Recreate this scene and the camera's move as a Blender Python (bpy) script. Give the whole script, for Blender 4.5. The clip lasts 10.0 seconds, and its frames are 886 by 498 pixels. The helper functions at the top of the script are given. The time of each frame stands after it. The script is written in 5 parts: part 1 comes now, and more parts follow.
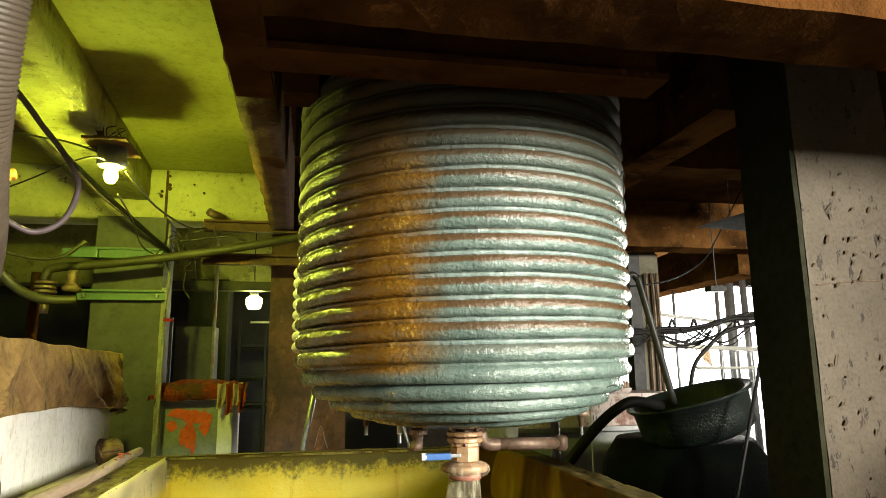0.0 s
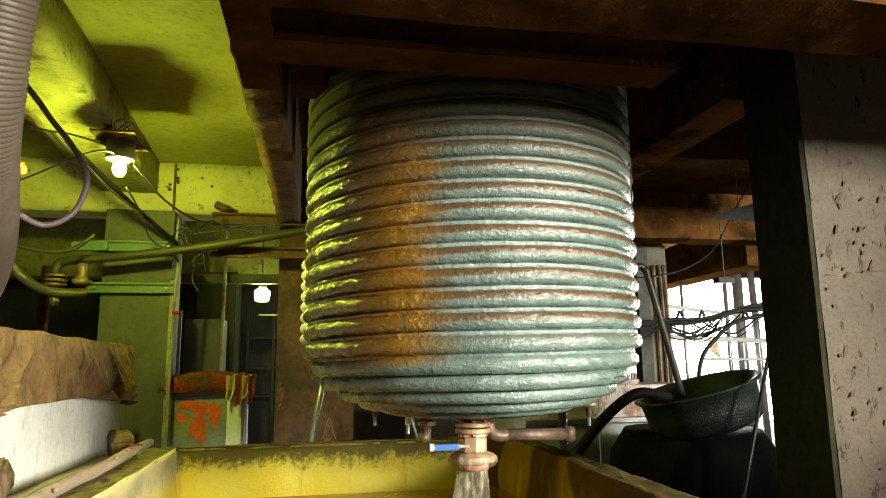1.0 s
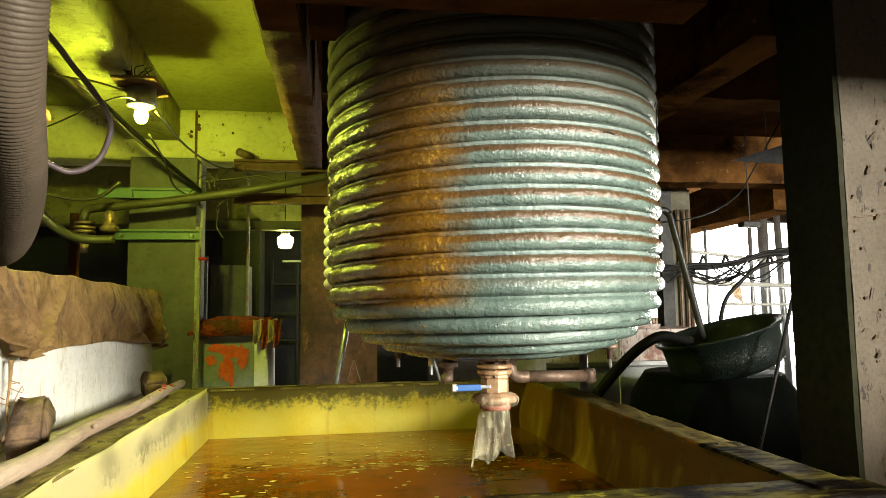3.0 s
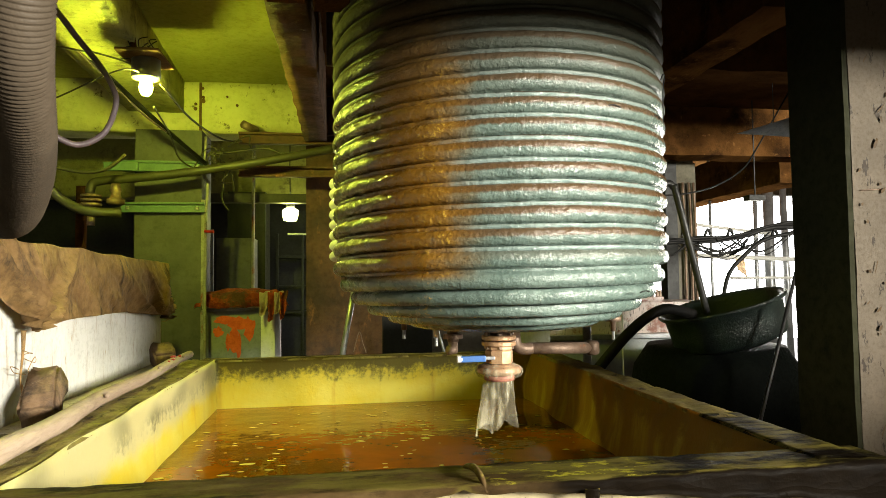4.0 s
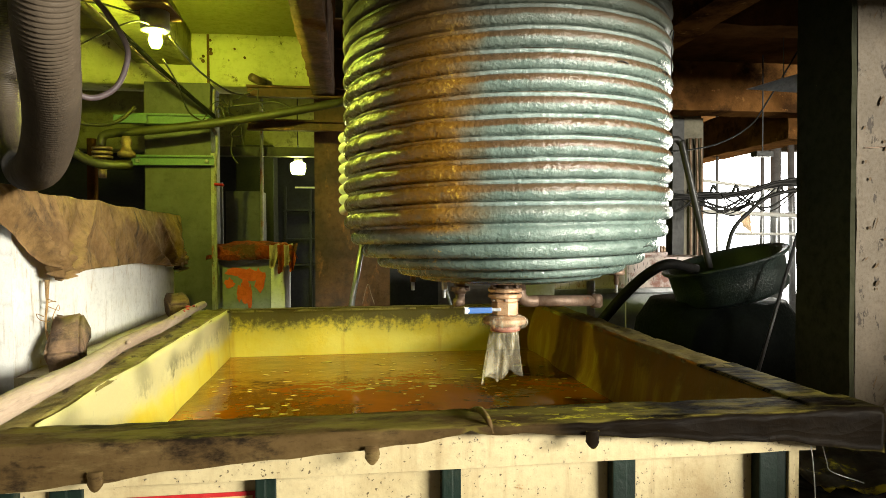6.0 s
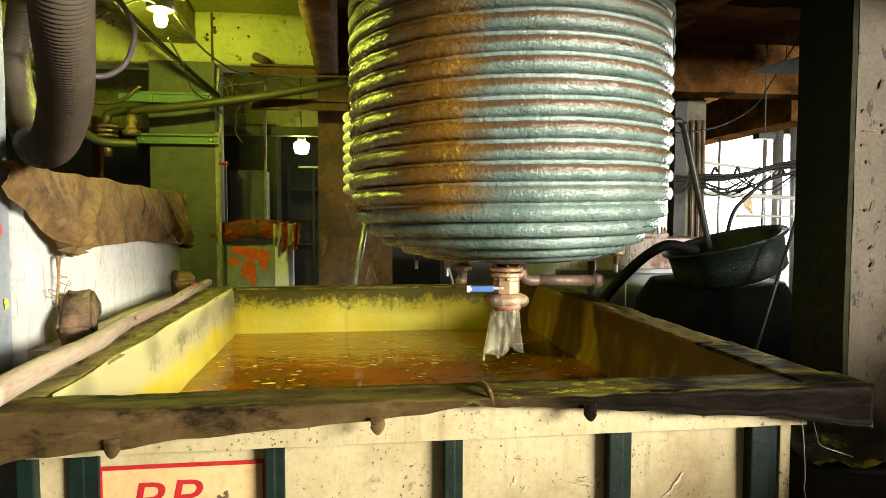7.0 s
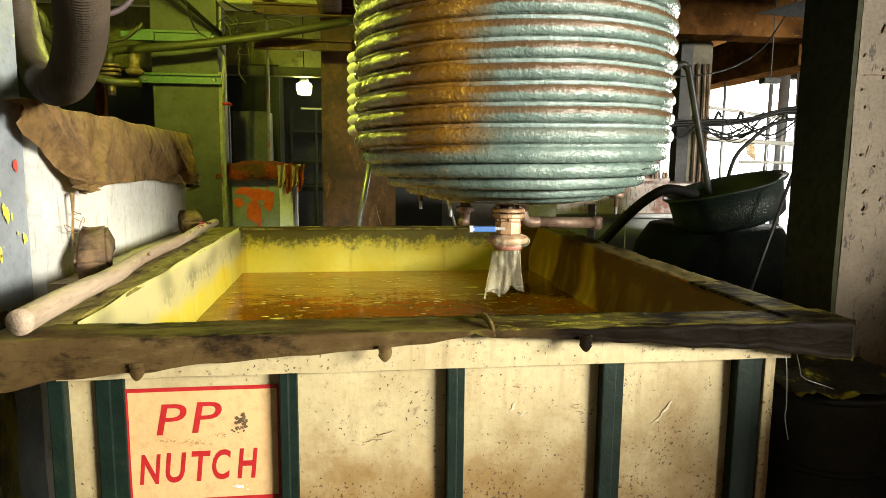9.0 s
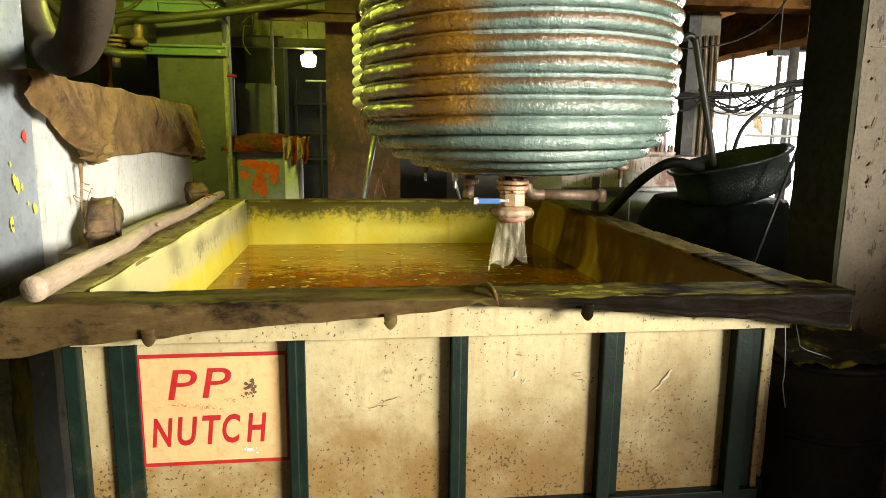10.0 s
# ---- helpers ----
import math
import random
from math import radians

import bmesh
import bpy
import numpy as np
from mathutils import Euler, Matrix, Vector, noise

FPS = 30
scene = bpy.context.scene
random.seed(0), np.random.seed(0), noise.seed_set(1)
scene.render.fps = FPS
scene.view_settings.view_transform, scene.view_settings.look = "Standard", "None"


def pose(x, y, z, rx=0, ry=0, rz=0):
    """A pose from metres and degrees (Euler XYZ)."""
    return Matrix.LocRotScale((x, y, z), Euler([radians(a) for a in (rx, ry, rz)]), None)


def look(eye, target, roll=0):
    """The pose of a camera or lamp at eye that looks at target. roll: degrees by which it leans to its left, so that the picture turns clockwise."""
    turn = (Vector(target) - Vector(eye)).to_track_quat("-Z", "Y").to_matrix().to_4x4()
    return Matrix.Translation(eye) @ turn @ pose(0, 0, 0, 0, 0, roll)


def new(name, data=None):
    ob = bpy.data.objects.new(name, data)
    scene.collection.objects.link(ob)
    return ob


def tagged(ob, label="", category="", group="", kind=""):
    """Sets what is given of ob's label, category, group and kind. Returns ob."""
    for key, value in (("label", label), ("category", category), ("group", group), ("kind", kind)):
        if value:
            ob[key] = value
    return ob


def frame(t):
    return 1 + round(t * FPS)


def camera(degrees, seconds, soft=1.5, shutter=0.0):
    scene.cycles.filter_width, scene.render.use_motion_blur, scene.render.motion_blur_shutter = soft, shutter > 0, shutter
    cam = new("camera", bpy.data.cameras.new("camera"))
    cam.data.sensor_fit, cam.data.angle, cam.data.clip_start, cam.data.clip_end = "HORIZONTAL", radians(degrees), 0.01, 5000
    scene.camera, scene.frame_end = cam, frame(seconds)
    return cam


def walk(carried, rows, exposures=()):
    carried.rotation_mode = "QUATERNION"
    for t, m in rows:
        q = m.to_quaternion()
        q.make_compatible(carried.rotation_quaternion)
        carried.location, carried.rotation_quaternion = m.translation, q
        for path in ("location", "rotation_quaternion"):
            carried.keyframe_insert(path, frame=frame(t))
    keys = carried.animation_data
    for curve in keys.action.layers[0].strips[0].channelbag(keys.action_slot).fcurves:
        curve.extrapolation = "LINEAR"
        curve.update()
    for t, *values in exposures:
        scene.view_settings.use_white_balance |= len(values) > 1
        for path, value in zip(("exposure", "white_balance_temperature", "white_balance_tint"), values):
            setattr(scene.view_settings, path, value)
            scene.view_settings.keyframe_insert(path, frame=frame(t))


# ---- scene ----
cam = camera(68.00, 10.0, soft=0.6)
PATH = [
    (0, pose(-0.1398, 0.1056, 1.2136, 100.343, 0.599, -11.193)),
    (0.5, pose(-0.1410, 0.1046, 1.2126, 100.332, 0.587, -10.818)),
    (1, pose(-0.1411, 0.1046, 1.2100, 99.710, 0.687, -10.560)),
    (1.5, pose(-0.1418, 0.1073, 1.2073, 98.556, 0.727, -9.891)),
    (2, pose(-0.1428, 0.1089, 1.2050, 97.415, 0.706, -9.356)),
    (2.5, pose(-0.1432, 0.1073, 1.2022, 96.278, 0.728, -8.987)),
    (4, pose(-0.1496, 0.0931, 1.1995, 92.784, 0.641, -8.374)),
    (4.5, pose(-0.1525, 0.0835, 1.1993, 91.601, 0.528, -8.205)),
    (5, pose(-0.1564, 0.0732, 1.1989, 90.575, 0.417, -8.043)),
    (5.5, pose(-0.1609, 0.0621, 1.1986, 89.627, 0.377, -7.962)),
    (7, pose(-0.1745, 0.0153, 1.1940, 87.122, -0.100, -7.771)),
    (7.5, pose(-0.1798, -0.0005, 1.1917, 86.015, -0.330, -7.691)),
    (8, pose(-0.1843, -0.0134, 1.1898, 84.739, -0.562, -7.630)),
    (8.5, pose(-0.1866, -0.0249, 1.1866, 83.528, -0.548, -7.645)),
    (9, pose(-0.1887, -0.0378, 1.1835, 82.329, -0.590, -7.618)),
    (9.5, pose(-0.1887, -0.0487, 1.1801, 81.173, -0.573, -7.437)),
    (10, pose(-0.1910, -0.0579, 1.1776, 80.087, -0.688, -7.195)),
]
walk(cam, PATH)

# ---- world and light ----
world = bpy.data.worlds.new("world")
scene.world = world
world.use_nodes = True
sky = world.node_tree.nodes.new("ShaderNodeTexSky")
sky.sky_type, sky.sun_disc, sky.sun_elevation, sky.sun_rotation = "NISHITA", False, radians(40), radians(120)
world.node_tree.links.new(sky.outputs[0], world.node_tree.nodes["Background"].inputs[0])
world.node_tree.nodes["Background"].inputs[1].default_value = 0.06
scene.view_settings.exposure = 0.0

sun = new("sun", bpy.data.lights.new("sun", "SUN"))
sun.data.energy, sun.data.angle, sun.data.color = 2.0, radians(0.5), (1, 0.95, 0.88)
sun.matrix_basis = look((8, -4, 8), (0, 3, 0))


def area(name, eye, target, w, h, watts, color):
    ob = new(name, bpy.data.lights.new(name, "AREA"))
    ob.data.shape, ob.data.size, ob.data.size_y, ob.data.energy, ob.data.color = "RECTANGLE", w, h, watts, color
    ob.matrix_basis = look(eye, target)
    return ob


def point(name, at, watts, color, r=0.03):
    ob = new(name, bpy.data.lights.new(name, "POINT"))
    ob.data.energy, ob.data.color, ob.data.shadow_soft_size = watts, color, r
    ob.location = at
    return ob


DAY = (1.0, 0.95, 0.81)
area("east_window_daylight", (4.15, -2.3, 1.95), (0.0, 2.1, 0.9), 2.3, 0.76, 1310, DAY)
area("yard_daylight", (4.3, 6.93, 1.05), (2.0, 3.2, 1.3), 2.0, 1.9, 210, DAY)


# ---- materials ----
def nodes_of(name):
    m = bpy.data.materials.new(name)
    m.use_nodes = True
    nt = m.node_tree
    return m, nt, nt.nodes["Principled BSDF"]


def noise_node(nt, co, scale, detail=6, rough=0.6, stretch=None):
    n = nt.nodes.new("ShaderNodeTexNoise")
    n.inputs["Scale"].default_value, n.inputs["Detail"].default_value, n.inputs["Roughness"].default_value = scale, detail, rough
    if stretch:
        mp = nt.nodes.new("ShaderNodeMapping")
        mp.inputs["Scale"].default_value = stretch[:3]
        if len(stretch) > 3:
            mp.inputs["Rotation"].default_value = stretch[3:]
        nt.links.new(co, mp.inputs["Vector"])
        co = mp.outputs[0]
    nt.links.new(co, n.inputs["Vector"])
    return n.outputs["Fac"]


def span(nt, v, a, b, lo=0.0, hi=1.0):
    n = nt.nodes.new("ShaderNodeMapRange")
    n.interpolation_type = "SMOOTHSTEP"
    for i, x in enumerate((a, b, lo, hi)):
        n.inputs[i + 1].default_value = x
    nt.links.new(v, n.inputs[0])
    return n.outputs[0]


def calc(nt, op, a, b=0.0):
    n = nt.nodes.new("ShaderNodeMath")
    n.operation = op
    for i, x in enumerate((a, b)):
        if isinstance(x, (int, float)):
            n.inputs[i].default_value = x
        else:
            nt.links.new(x, n.inputs[i])
    return n.outputs[0]


def blend(nt, fac, a, b):
    n = nt.nodes.new("ShaderNodeMix")
    n.data_type = "RGBA"
    if isinstance(fac, (int, float)):
        n.inputs[0].default_value = fac
    else:
        nt.links.new(fac, n.inputs[0])
    for i, x in ((6, a), (7, b)):
        if isinstance(x, tuple):
            n.inputs[i].default_value = (*x, 1)
        else:
            nt.links.new(x, n.inputs[i])
    return n.outputs[2]


def bumped(nt, bsdf, height, strength, dist=0.01):
    b = nt.nodes.new("ShaderNodeBump")
    b.inputs["Strength"].default_value, b.inputs["Distance"].default_value = strength, dist
    nt.links.new(height, b.inputs["Height"])
    nt.links.new(b.outputs[0], bsdf.inputs["Normal"])


def coords(nt):
    return nt.nodes.new("ShaderNodeTexCoord").outputs["Object"]


def surface(name, a, b, scale=5.0, rough=0.7, metal=0.0, bump=0.3, fine=45.0, stains=(), stretch=None, spec=0.5):
    """Two-tone mottled surface; stains are (colour, scale, from, to, stretch)."""
    m, nt, bsdf = nodes_of(name)
    co = coords(nt)
    big = noise_node(nt, co, scale, 7, 0.65, stretch)
    col = blend(nt, span(nt, big, 0.3, 0.7), a, b)
    small = noise_node(nt, co, fine, 4, 0.7, stretch)
    col = blend(nt, span(nt, small, 0.45, 0.8, 0, 0.5), col, tuple(c * 0.55 for c in a))
    for c, sc, lo, hi, st in stains:
        col = blend(nt, span(nt, noise_node(nt, co, sc, 7, 0.7, st), lo, hi), col, c)
    nt.links.new(col, bsdf.inputs["Base Color"])
    nt.links.new(span(nt, small, 0.2, 0.8, rough * 0.8, min(1, rough * 1.2)), bsdf.inputs["Roughness"])
    bsdf.inputs["Metallic"].default_value = metal
    bsdf.inputs["Specular IOR Level"].default_value = spec
    bumped(nt, bsdf, calc(nt, "ADD", big, calc(nt, "MULTIPLY", small, 0.6)), bump)
    return m


def glow(name, color, strength):
    m, nt, bsdf = nodes_of(name)
    bsdf.inputs["Base Color"].default_value = (*color, 1)
    bsdf.inputs["Emission Color"].default_value, bsdf.inputs["Emission Strength"].default_value = (*color, 1), strength
    return m


def creased(m, scale, strength, dist, stretch=None):
    """Adds sharp pressed creases and fine weave to a cloth-like material."""
    nt = m.node_tree
    bsdf = nt.nodes["Principled BSDF"]
    co = coords(nt)
    folds = []
    for k, w in ((1.0, 1.0), (2.3, 0.5), (5.1, 0.22)):
        n = calc(nt, "ABSOLUTE", calc(nt, "SUBTRACT", noise_node(nt, co, scale * k, 2, 0.5, stretch), 0.5))
        folds.append(calc(nt, "MULTIPLY", calc(nt, "POWER", n, 0.6), -w))
    h = calc(nt, "ADD", calc(nt, "ADD", folds[0], folds[1]), folds[2])
    h = calc(nt, "ADD", h, calc(nt, "MULTIPLY", noise_node(nt, co, 160, 3, 0.6), 0.10))
    bumped(nt, bsdf, h, strength, dist)


RUST = (0.16, 0.06, 0.02)
CEIL = surface("ceiling_paint", (0.235, 0.23, 0.052), (0.30, 0.295, 0.078), 3, 0.8, 0, 0.55, 38, [((0.30, 0.27, 0.12), 6, 0.62, 0.85, None), ((0.85, 0.85, 0.6), 60, 0.72, 0.82, None), ((0.06, 0.055, 0.02), 48, 0.67, 0.72, None), ((0.12, 0.11, 0.03), 9, 0.66, 0.74, None)])
BEAMP = surface("old_beam_plaster", (0.26, 0.25, 0.08), (0.38, 0.37, 0.13), 5, 0.85, 0, 0.9, 30, [((0.10, 0.085, 0.035), 7, 0.5, 0.68, None), ((0.05, 0.04, 0.02), 40, 0.6, 0.7, None)])
# Beam plaster made paler, standing in for strong lamp light on the cross beam.
CROSSP = surface("chipped_lit_plaster", (0.48, 0.46, 0.20), (0.60, 0.58, 0.28), 4, 0.85, 0, 0.6, 30, [((0.13, 0.11, 0.05), 14, 0.6, 0.68, None), ((0.06, 0.05, 0.03), 50, 0.66, 0.72, None)])
DECK = surface("dark_brown_deck", (0.05, 0.024, 0.009), (0.10, 0.048, 0.017), 4, 0.85, 0, 0.6, 25, (), None, 0.0)
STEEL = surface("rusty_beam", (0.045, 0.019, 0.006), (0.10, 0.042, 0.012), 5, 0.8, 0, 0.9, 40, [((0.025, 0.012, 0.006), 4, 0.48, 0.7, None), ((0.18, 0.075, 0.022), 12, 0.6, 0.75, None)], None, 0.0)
TIMBER = surface("brown_timber", (0.065, 0.029, 0.009), (0.15, 0.07, 0.022), 5, 0.85, 0, 0.9, 40, [((0.03, 0.015, 0.007), 4, 0.46, 0.66, None), ((0.26, 0.13, 0.045), 14, 0.6, 0.74, None)], (1, 0.3, 1), 0.0)
CRUST = surface("crusted_beam", (0.07, 0.04, 0.02), (0.15, 0.08, 0.04), 9, 0.9, 0, 1.0, 28, [((0.3, 0.25, 0.1), 26, 0.6, 0.75, None)], None, 0.15)
GREEN = surface("green_grey_paint", (0.066, 0.066, 0.055), (0.105, 0.104, 0.088), 3, 0.6, 0, 0.25, 30, [((0.07, 0.08, 0.06), 14, 0.6, 0.8, None), ((0.30, 0.16, 0.08), 10, 0.68, 0.8, None)])
BRACKET = surface("green_enamel", (0.09, 0.16, 0.11), (0.13, 0.21, 0.14), 6, 0.5, 0, 0.2, 50, [(RUST, 11, 0.62, 0.75, None)])
DKGREEN = surface("dark_green_paint", (0.003, 0.008, 0.006), (0.006, 0.015, 0.010), 8, 0.5, 0, 0.25, 60, [((0.03, 0.025, 0.015), 8, 0.55, 0.8, None)], None, 0.2)
WHITEWALL = surface("worn_white_paint", (0.50, 0.50, 0.47), (0.60, 0.60, 0.57), 4, 0.6, 0, 0.3, 50, [((0.26, 0.18, 0.08), 9, 0.53, 0.75, (4, 4, 0.5)), ((0.33, 0.26, 0.15), 30, 0.58, 0.7, (1, 1, 0.3)), ((0.6, 0.48, 0.06), 9, 0.68, 0.71, None)])
CREAM = surface("dirty_cream_panel", (0.33, 0.27, 0.145), (0.42, 0.355, 0.205), 4, 0.5, 0, 0.13, 70, [((0.36, 0.27, 0.13), 5, 0.55, 0.85, None), ((0.04, 0.03, 0.025), 70, 0.63, 0.68, None), ((0.16, 0.11, 0.06), 13, 0.60, 0.75, None), ((0.82, 0.78, 0.66), 8, 0.7, 0.85, (1, 1, 3))])


def splash_and_falloff(m, top, low, color):
    """Adds splashed dirt and a painted light falloff, both growing from height top down to low."""
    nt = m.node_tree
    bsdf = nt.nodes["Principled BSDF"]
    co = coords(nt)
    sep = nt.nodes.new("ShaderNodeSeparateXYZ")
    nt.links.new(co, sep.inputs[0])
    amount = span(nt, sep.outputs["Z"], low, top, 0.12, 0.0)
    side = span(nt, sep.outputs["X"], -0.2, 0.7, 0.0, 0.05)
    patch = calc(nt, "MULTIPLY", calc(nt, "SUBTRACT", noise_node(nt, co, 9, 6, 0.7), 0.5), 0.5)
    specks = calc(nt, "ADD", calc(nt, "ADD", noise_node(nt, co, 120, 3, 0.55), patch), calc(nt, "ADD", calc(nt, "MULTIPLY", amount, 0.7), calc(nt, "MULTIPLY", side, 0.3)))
    # Brown film thickens downward and to the right, carrying the panels' light falloff.
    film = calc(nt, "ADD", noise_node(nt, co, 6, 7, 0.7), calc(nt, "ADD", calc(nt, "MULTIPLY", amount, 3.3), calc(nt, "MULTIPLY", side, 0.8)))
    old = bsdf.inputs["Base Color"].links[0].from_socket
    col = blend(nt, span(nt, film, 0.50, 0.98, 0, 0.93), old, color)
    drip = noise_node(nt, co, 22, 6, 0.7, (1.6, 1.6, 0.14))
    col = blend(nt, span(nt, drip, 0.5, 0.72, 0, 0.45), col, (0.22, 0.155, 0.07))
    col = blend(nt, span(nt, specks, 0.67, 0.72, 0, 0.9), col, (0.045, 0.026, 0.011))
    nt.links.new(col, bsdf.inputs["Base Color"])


splash_and_falloff(CREAM, 0.74, 0.36, (0.175, 0.098, 0.024))
SIGNP = surface("sign_paint", (0.48, 0.30, 0.135), (0.55, 0.37, 0.18), 4, 0.5, 0, 0.15, 60, [((0.42, 0.26, 0.12), 9, 0.62, 0.85, None), ((0.85, 0.72, 0.5), 14, 0.66, 0.8, (1, 1, 4)), ((0.06, 0.05, 0.03), 80, 0.72, 0.78, None)])
REDP = surface("red_paint", (0.30, 0.008, 0.011), (0.38, 0.014, 0.014), 20, 0.5, 0, 0.2, 90, [((0.7, 0.4, 0.25), 70, 0.7, 0.78, None)])
TARP = surface("brown_tarp", (0.20, 0.115, 0.042), (0.37, 0.23, 0.088), 9, 0.75, 0, 0.5, 45, [((0.06, 0.04, 0.022), 7, 0.50, 0.72, (1, 2.4, 0.7, 0.5, 0, 0)), ((0.42, 0.31, 0.12), 26, 0.68, 0.76, None)], None, 0.3)
RIMY = surface("yellow_brown_rim", (0.22, 0.165, 0.05), (0.44, 0.36, 0.10), 11, 0.7, 0, 0.6, 45, [((0.07, 0.045, 0.015), 12, 0.54, 0.66, (2, 0.6, 1)), ((0.5, 0.42, 0.05), 16, 0.62, 0.7, None)])
RIMF = surface("brown_rim_cloth", (0.085, 0.052, 0.02), (0.17, 0.112, 0.046), 3, 0.5, 0, 0.22, 60, [((0.25, 0.18, 0.075), 7, 0.52, 0.72, (0.5, 2, 2)), ((0.020, 0.014, 0.010), 4.5, 0.52, 0.64, (0.8, 2, 1.5)), ((0.05, 0.032, 0.016), 30, 0.55, 0.7, (0.5, 2, 2))], None, 0.03)


def dyed(m):
    """The cloth turns near-black along its run, with olive and yellow dye patches on top."""
    nt = m.node_tree
    bsdf = nt.nodes["Principled BSDF"]
    co = coords(nt)
    sep, up = nt.nodes.new("ShaderNodeSeparateXYZ"), nt.nodes.new("ShaderNodeSeparateXYZ")
    nt.links.new(co, sep.inputs[0])
    geo = nt.nodes.new("ShaderNodeNewGeometry")
    nt.links.new(geo.outputs["Normal"], up.inputs[0])
    old = bsdf.inputs["Base Color"].links[0].from_socket
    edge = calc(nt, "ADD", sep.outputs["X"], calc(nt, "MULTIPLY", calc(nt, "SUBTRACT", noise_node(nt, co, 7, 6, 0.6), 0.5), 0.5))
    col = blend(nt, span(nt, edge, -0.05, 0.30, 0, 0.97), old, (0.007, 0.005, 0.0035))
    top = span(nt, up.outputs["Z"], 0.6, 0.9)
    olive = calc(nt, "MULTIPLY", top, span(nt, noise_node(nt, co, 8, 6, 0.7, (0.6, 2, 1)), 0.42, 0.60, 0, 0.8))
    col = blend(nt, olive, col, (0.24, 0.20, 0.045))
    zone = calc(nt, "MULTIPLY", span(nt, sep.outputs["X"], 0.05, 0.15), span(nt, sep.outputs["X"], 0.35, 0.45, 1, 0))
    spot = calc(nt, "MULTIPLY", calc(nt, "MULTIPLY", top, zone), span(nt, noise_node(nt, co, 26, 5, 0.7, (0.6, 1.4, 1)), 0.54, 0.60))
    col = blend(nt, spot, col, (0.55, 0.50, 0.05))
    nt.links.new(col, bsdf.inputs["Base Color"])


dyed(RIMF)
creased(RIMF, 6, 0.22, 0.02, (0.45, 1.6, 1.2))
creased(TARP, 5, 0.38, 0.03, (1, 1.0, 0.8))
WOOD = surface("old_pole_wood", (0.25, 0.18, 0.125), (0.42, 0.325, 0.235), 6, 0.75, 0, 0.5, 50, [((0.22, 0.14, 0.08), 9, 0.55, 0.75, (1, 0.15, 1)), ((0.55, 0.04, 0.03), 7, 0.76, 0.79, None)], (2, 0.25, 2))
STONE = surface("brown_stone", (0.11, 0.066, 0.034), (0.22, 0.135, 0.07), 9, 0.85, 0, 0.8, 40, [((0.05, 0.03, 0.018), 7, 0.5, 0.66, None), ((0.30, 0.22, 0.13), 26, 0.62, 0.74, None)])
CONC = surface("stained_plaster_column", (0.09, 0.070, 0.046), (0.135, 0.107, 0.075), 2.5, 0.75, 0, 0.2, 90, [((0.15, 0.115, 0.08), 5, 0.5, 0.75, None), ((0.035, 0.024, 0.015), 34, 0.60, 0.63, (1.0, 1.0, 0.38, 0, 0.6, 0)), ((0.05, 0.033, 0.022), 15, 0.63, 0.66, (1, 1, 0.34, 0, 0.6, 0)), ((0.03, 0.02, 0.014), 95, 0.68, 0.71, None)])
COLDK = surface("shaded_olive_paint", (0.019, 0.020, 0.010), (0.035, 0.036, 0.017), 3, 0.7, 0, 0.2, 40, [((0.55, 0.52, 0.2), 34, 0.74, 0.77, None), ((0.012, 0.012, 0.008), 6, 0.5, 0.75, None)], None, 0.1)
BLUEGREY = surface("blue_grey_paint", (0.18, 0.20, 0.22), (0.27, 0.30, 0.33), 4, 0.55, 0, 0.2, 40, [((0.15, 0.14, 0.13), 7, 0.6, 0.8, None), ((0.75, 0.65, 0.05), 15, 0.655, 0.665, None), ((0.4, 0.1, 0.06), 19, 0.69, 0.70, None)])
FLOORM = surface("wet_dark_floor", (0.03, 0.027, 0.022), (0.06, 0.05, 0.04), 3, 0.5, 0, 0.4, 25)
WALLM = surface("grimy_wall", (0.12, 0.11, 0.08), (0.20, 0.18, 0.13), 2, 0.85, 0, 0.3, 20, [((0.05, 0.045, 0.03), 3, 0.5, 0.8, None)])
RUSTY = surface("rust_brown_panel", (0.055, 0.027, 0.014), (0.15, 0.066, 0.028), 4, 0.7, 0.1, 0.4, 30, [((0.34, 0.14, 0.045), 9, 0.56, 0.74, (1, 1, 0.5)), ((0.04, 0.025, 0.02), 3, 0.5, 0.7, None)])
DKSTEEL = surface("dark_steel", (0.05, 0.05, 0.05), (0.09, 0.09, 0.09), 10, 0.4, 0.4, 0.2, 60)
BRASS = surface("rusty_bronze", (0.42, 0.24, 0.13), (0.58, 0.38, 0.22), 22, 0.45, 0.35, 0.4, 80, [((0.22, 0.08, 0.03), 30, 0.55, 0.7, None), ((0.75, 0.6, 0.4), 25, 0.62, 0.75, None)])
IRON = surface("brown_iron", (0.14, 0.09, 0.06), (0.26, 0.18, 0.13), 20, 0.5, 0.4, 0.4, 70, [((0.30, 0.12, 0.06), 18, 0.6, 0.75, None)])
STEELG = surface("grey_steel", (0.25, 0.26, 0.27), (0.38, 0.39, 0.40), 10, 0.4, 0.7, 0.15, 60, [(RUST, 14, 0.62, 0.8, None)])
WHITEM = surface("white_enamel", (0.7, 0.7, 0.66), (0.8, 0.8, 0.76), 12, 0.4, 0, 0.1, 60, [((0.3, 0.2, 0.1), 25, 0.62, 0.75, None)])
BLUEH = surface("blue_plastic", (0.03, 0.10, 0.32), (0.05, 0.15, 0.42), 20, 0.4, 0, 0.1, 80, [((0.35, 0.35, 0.35), 30, 0.66, 0.74, None)])
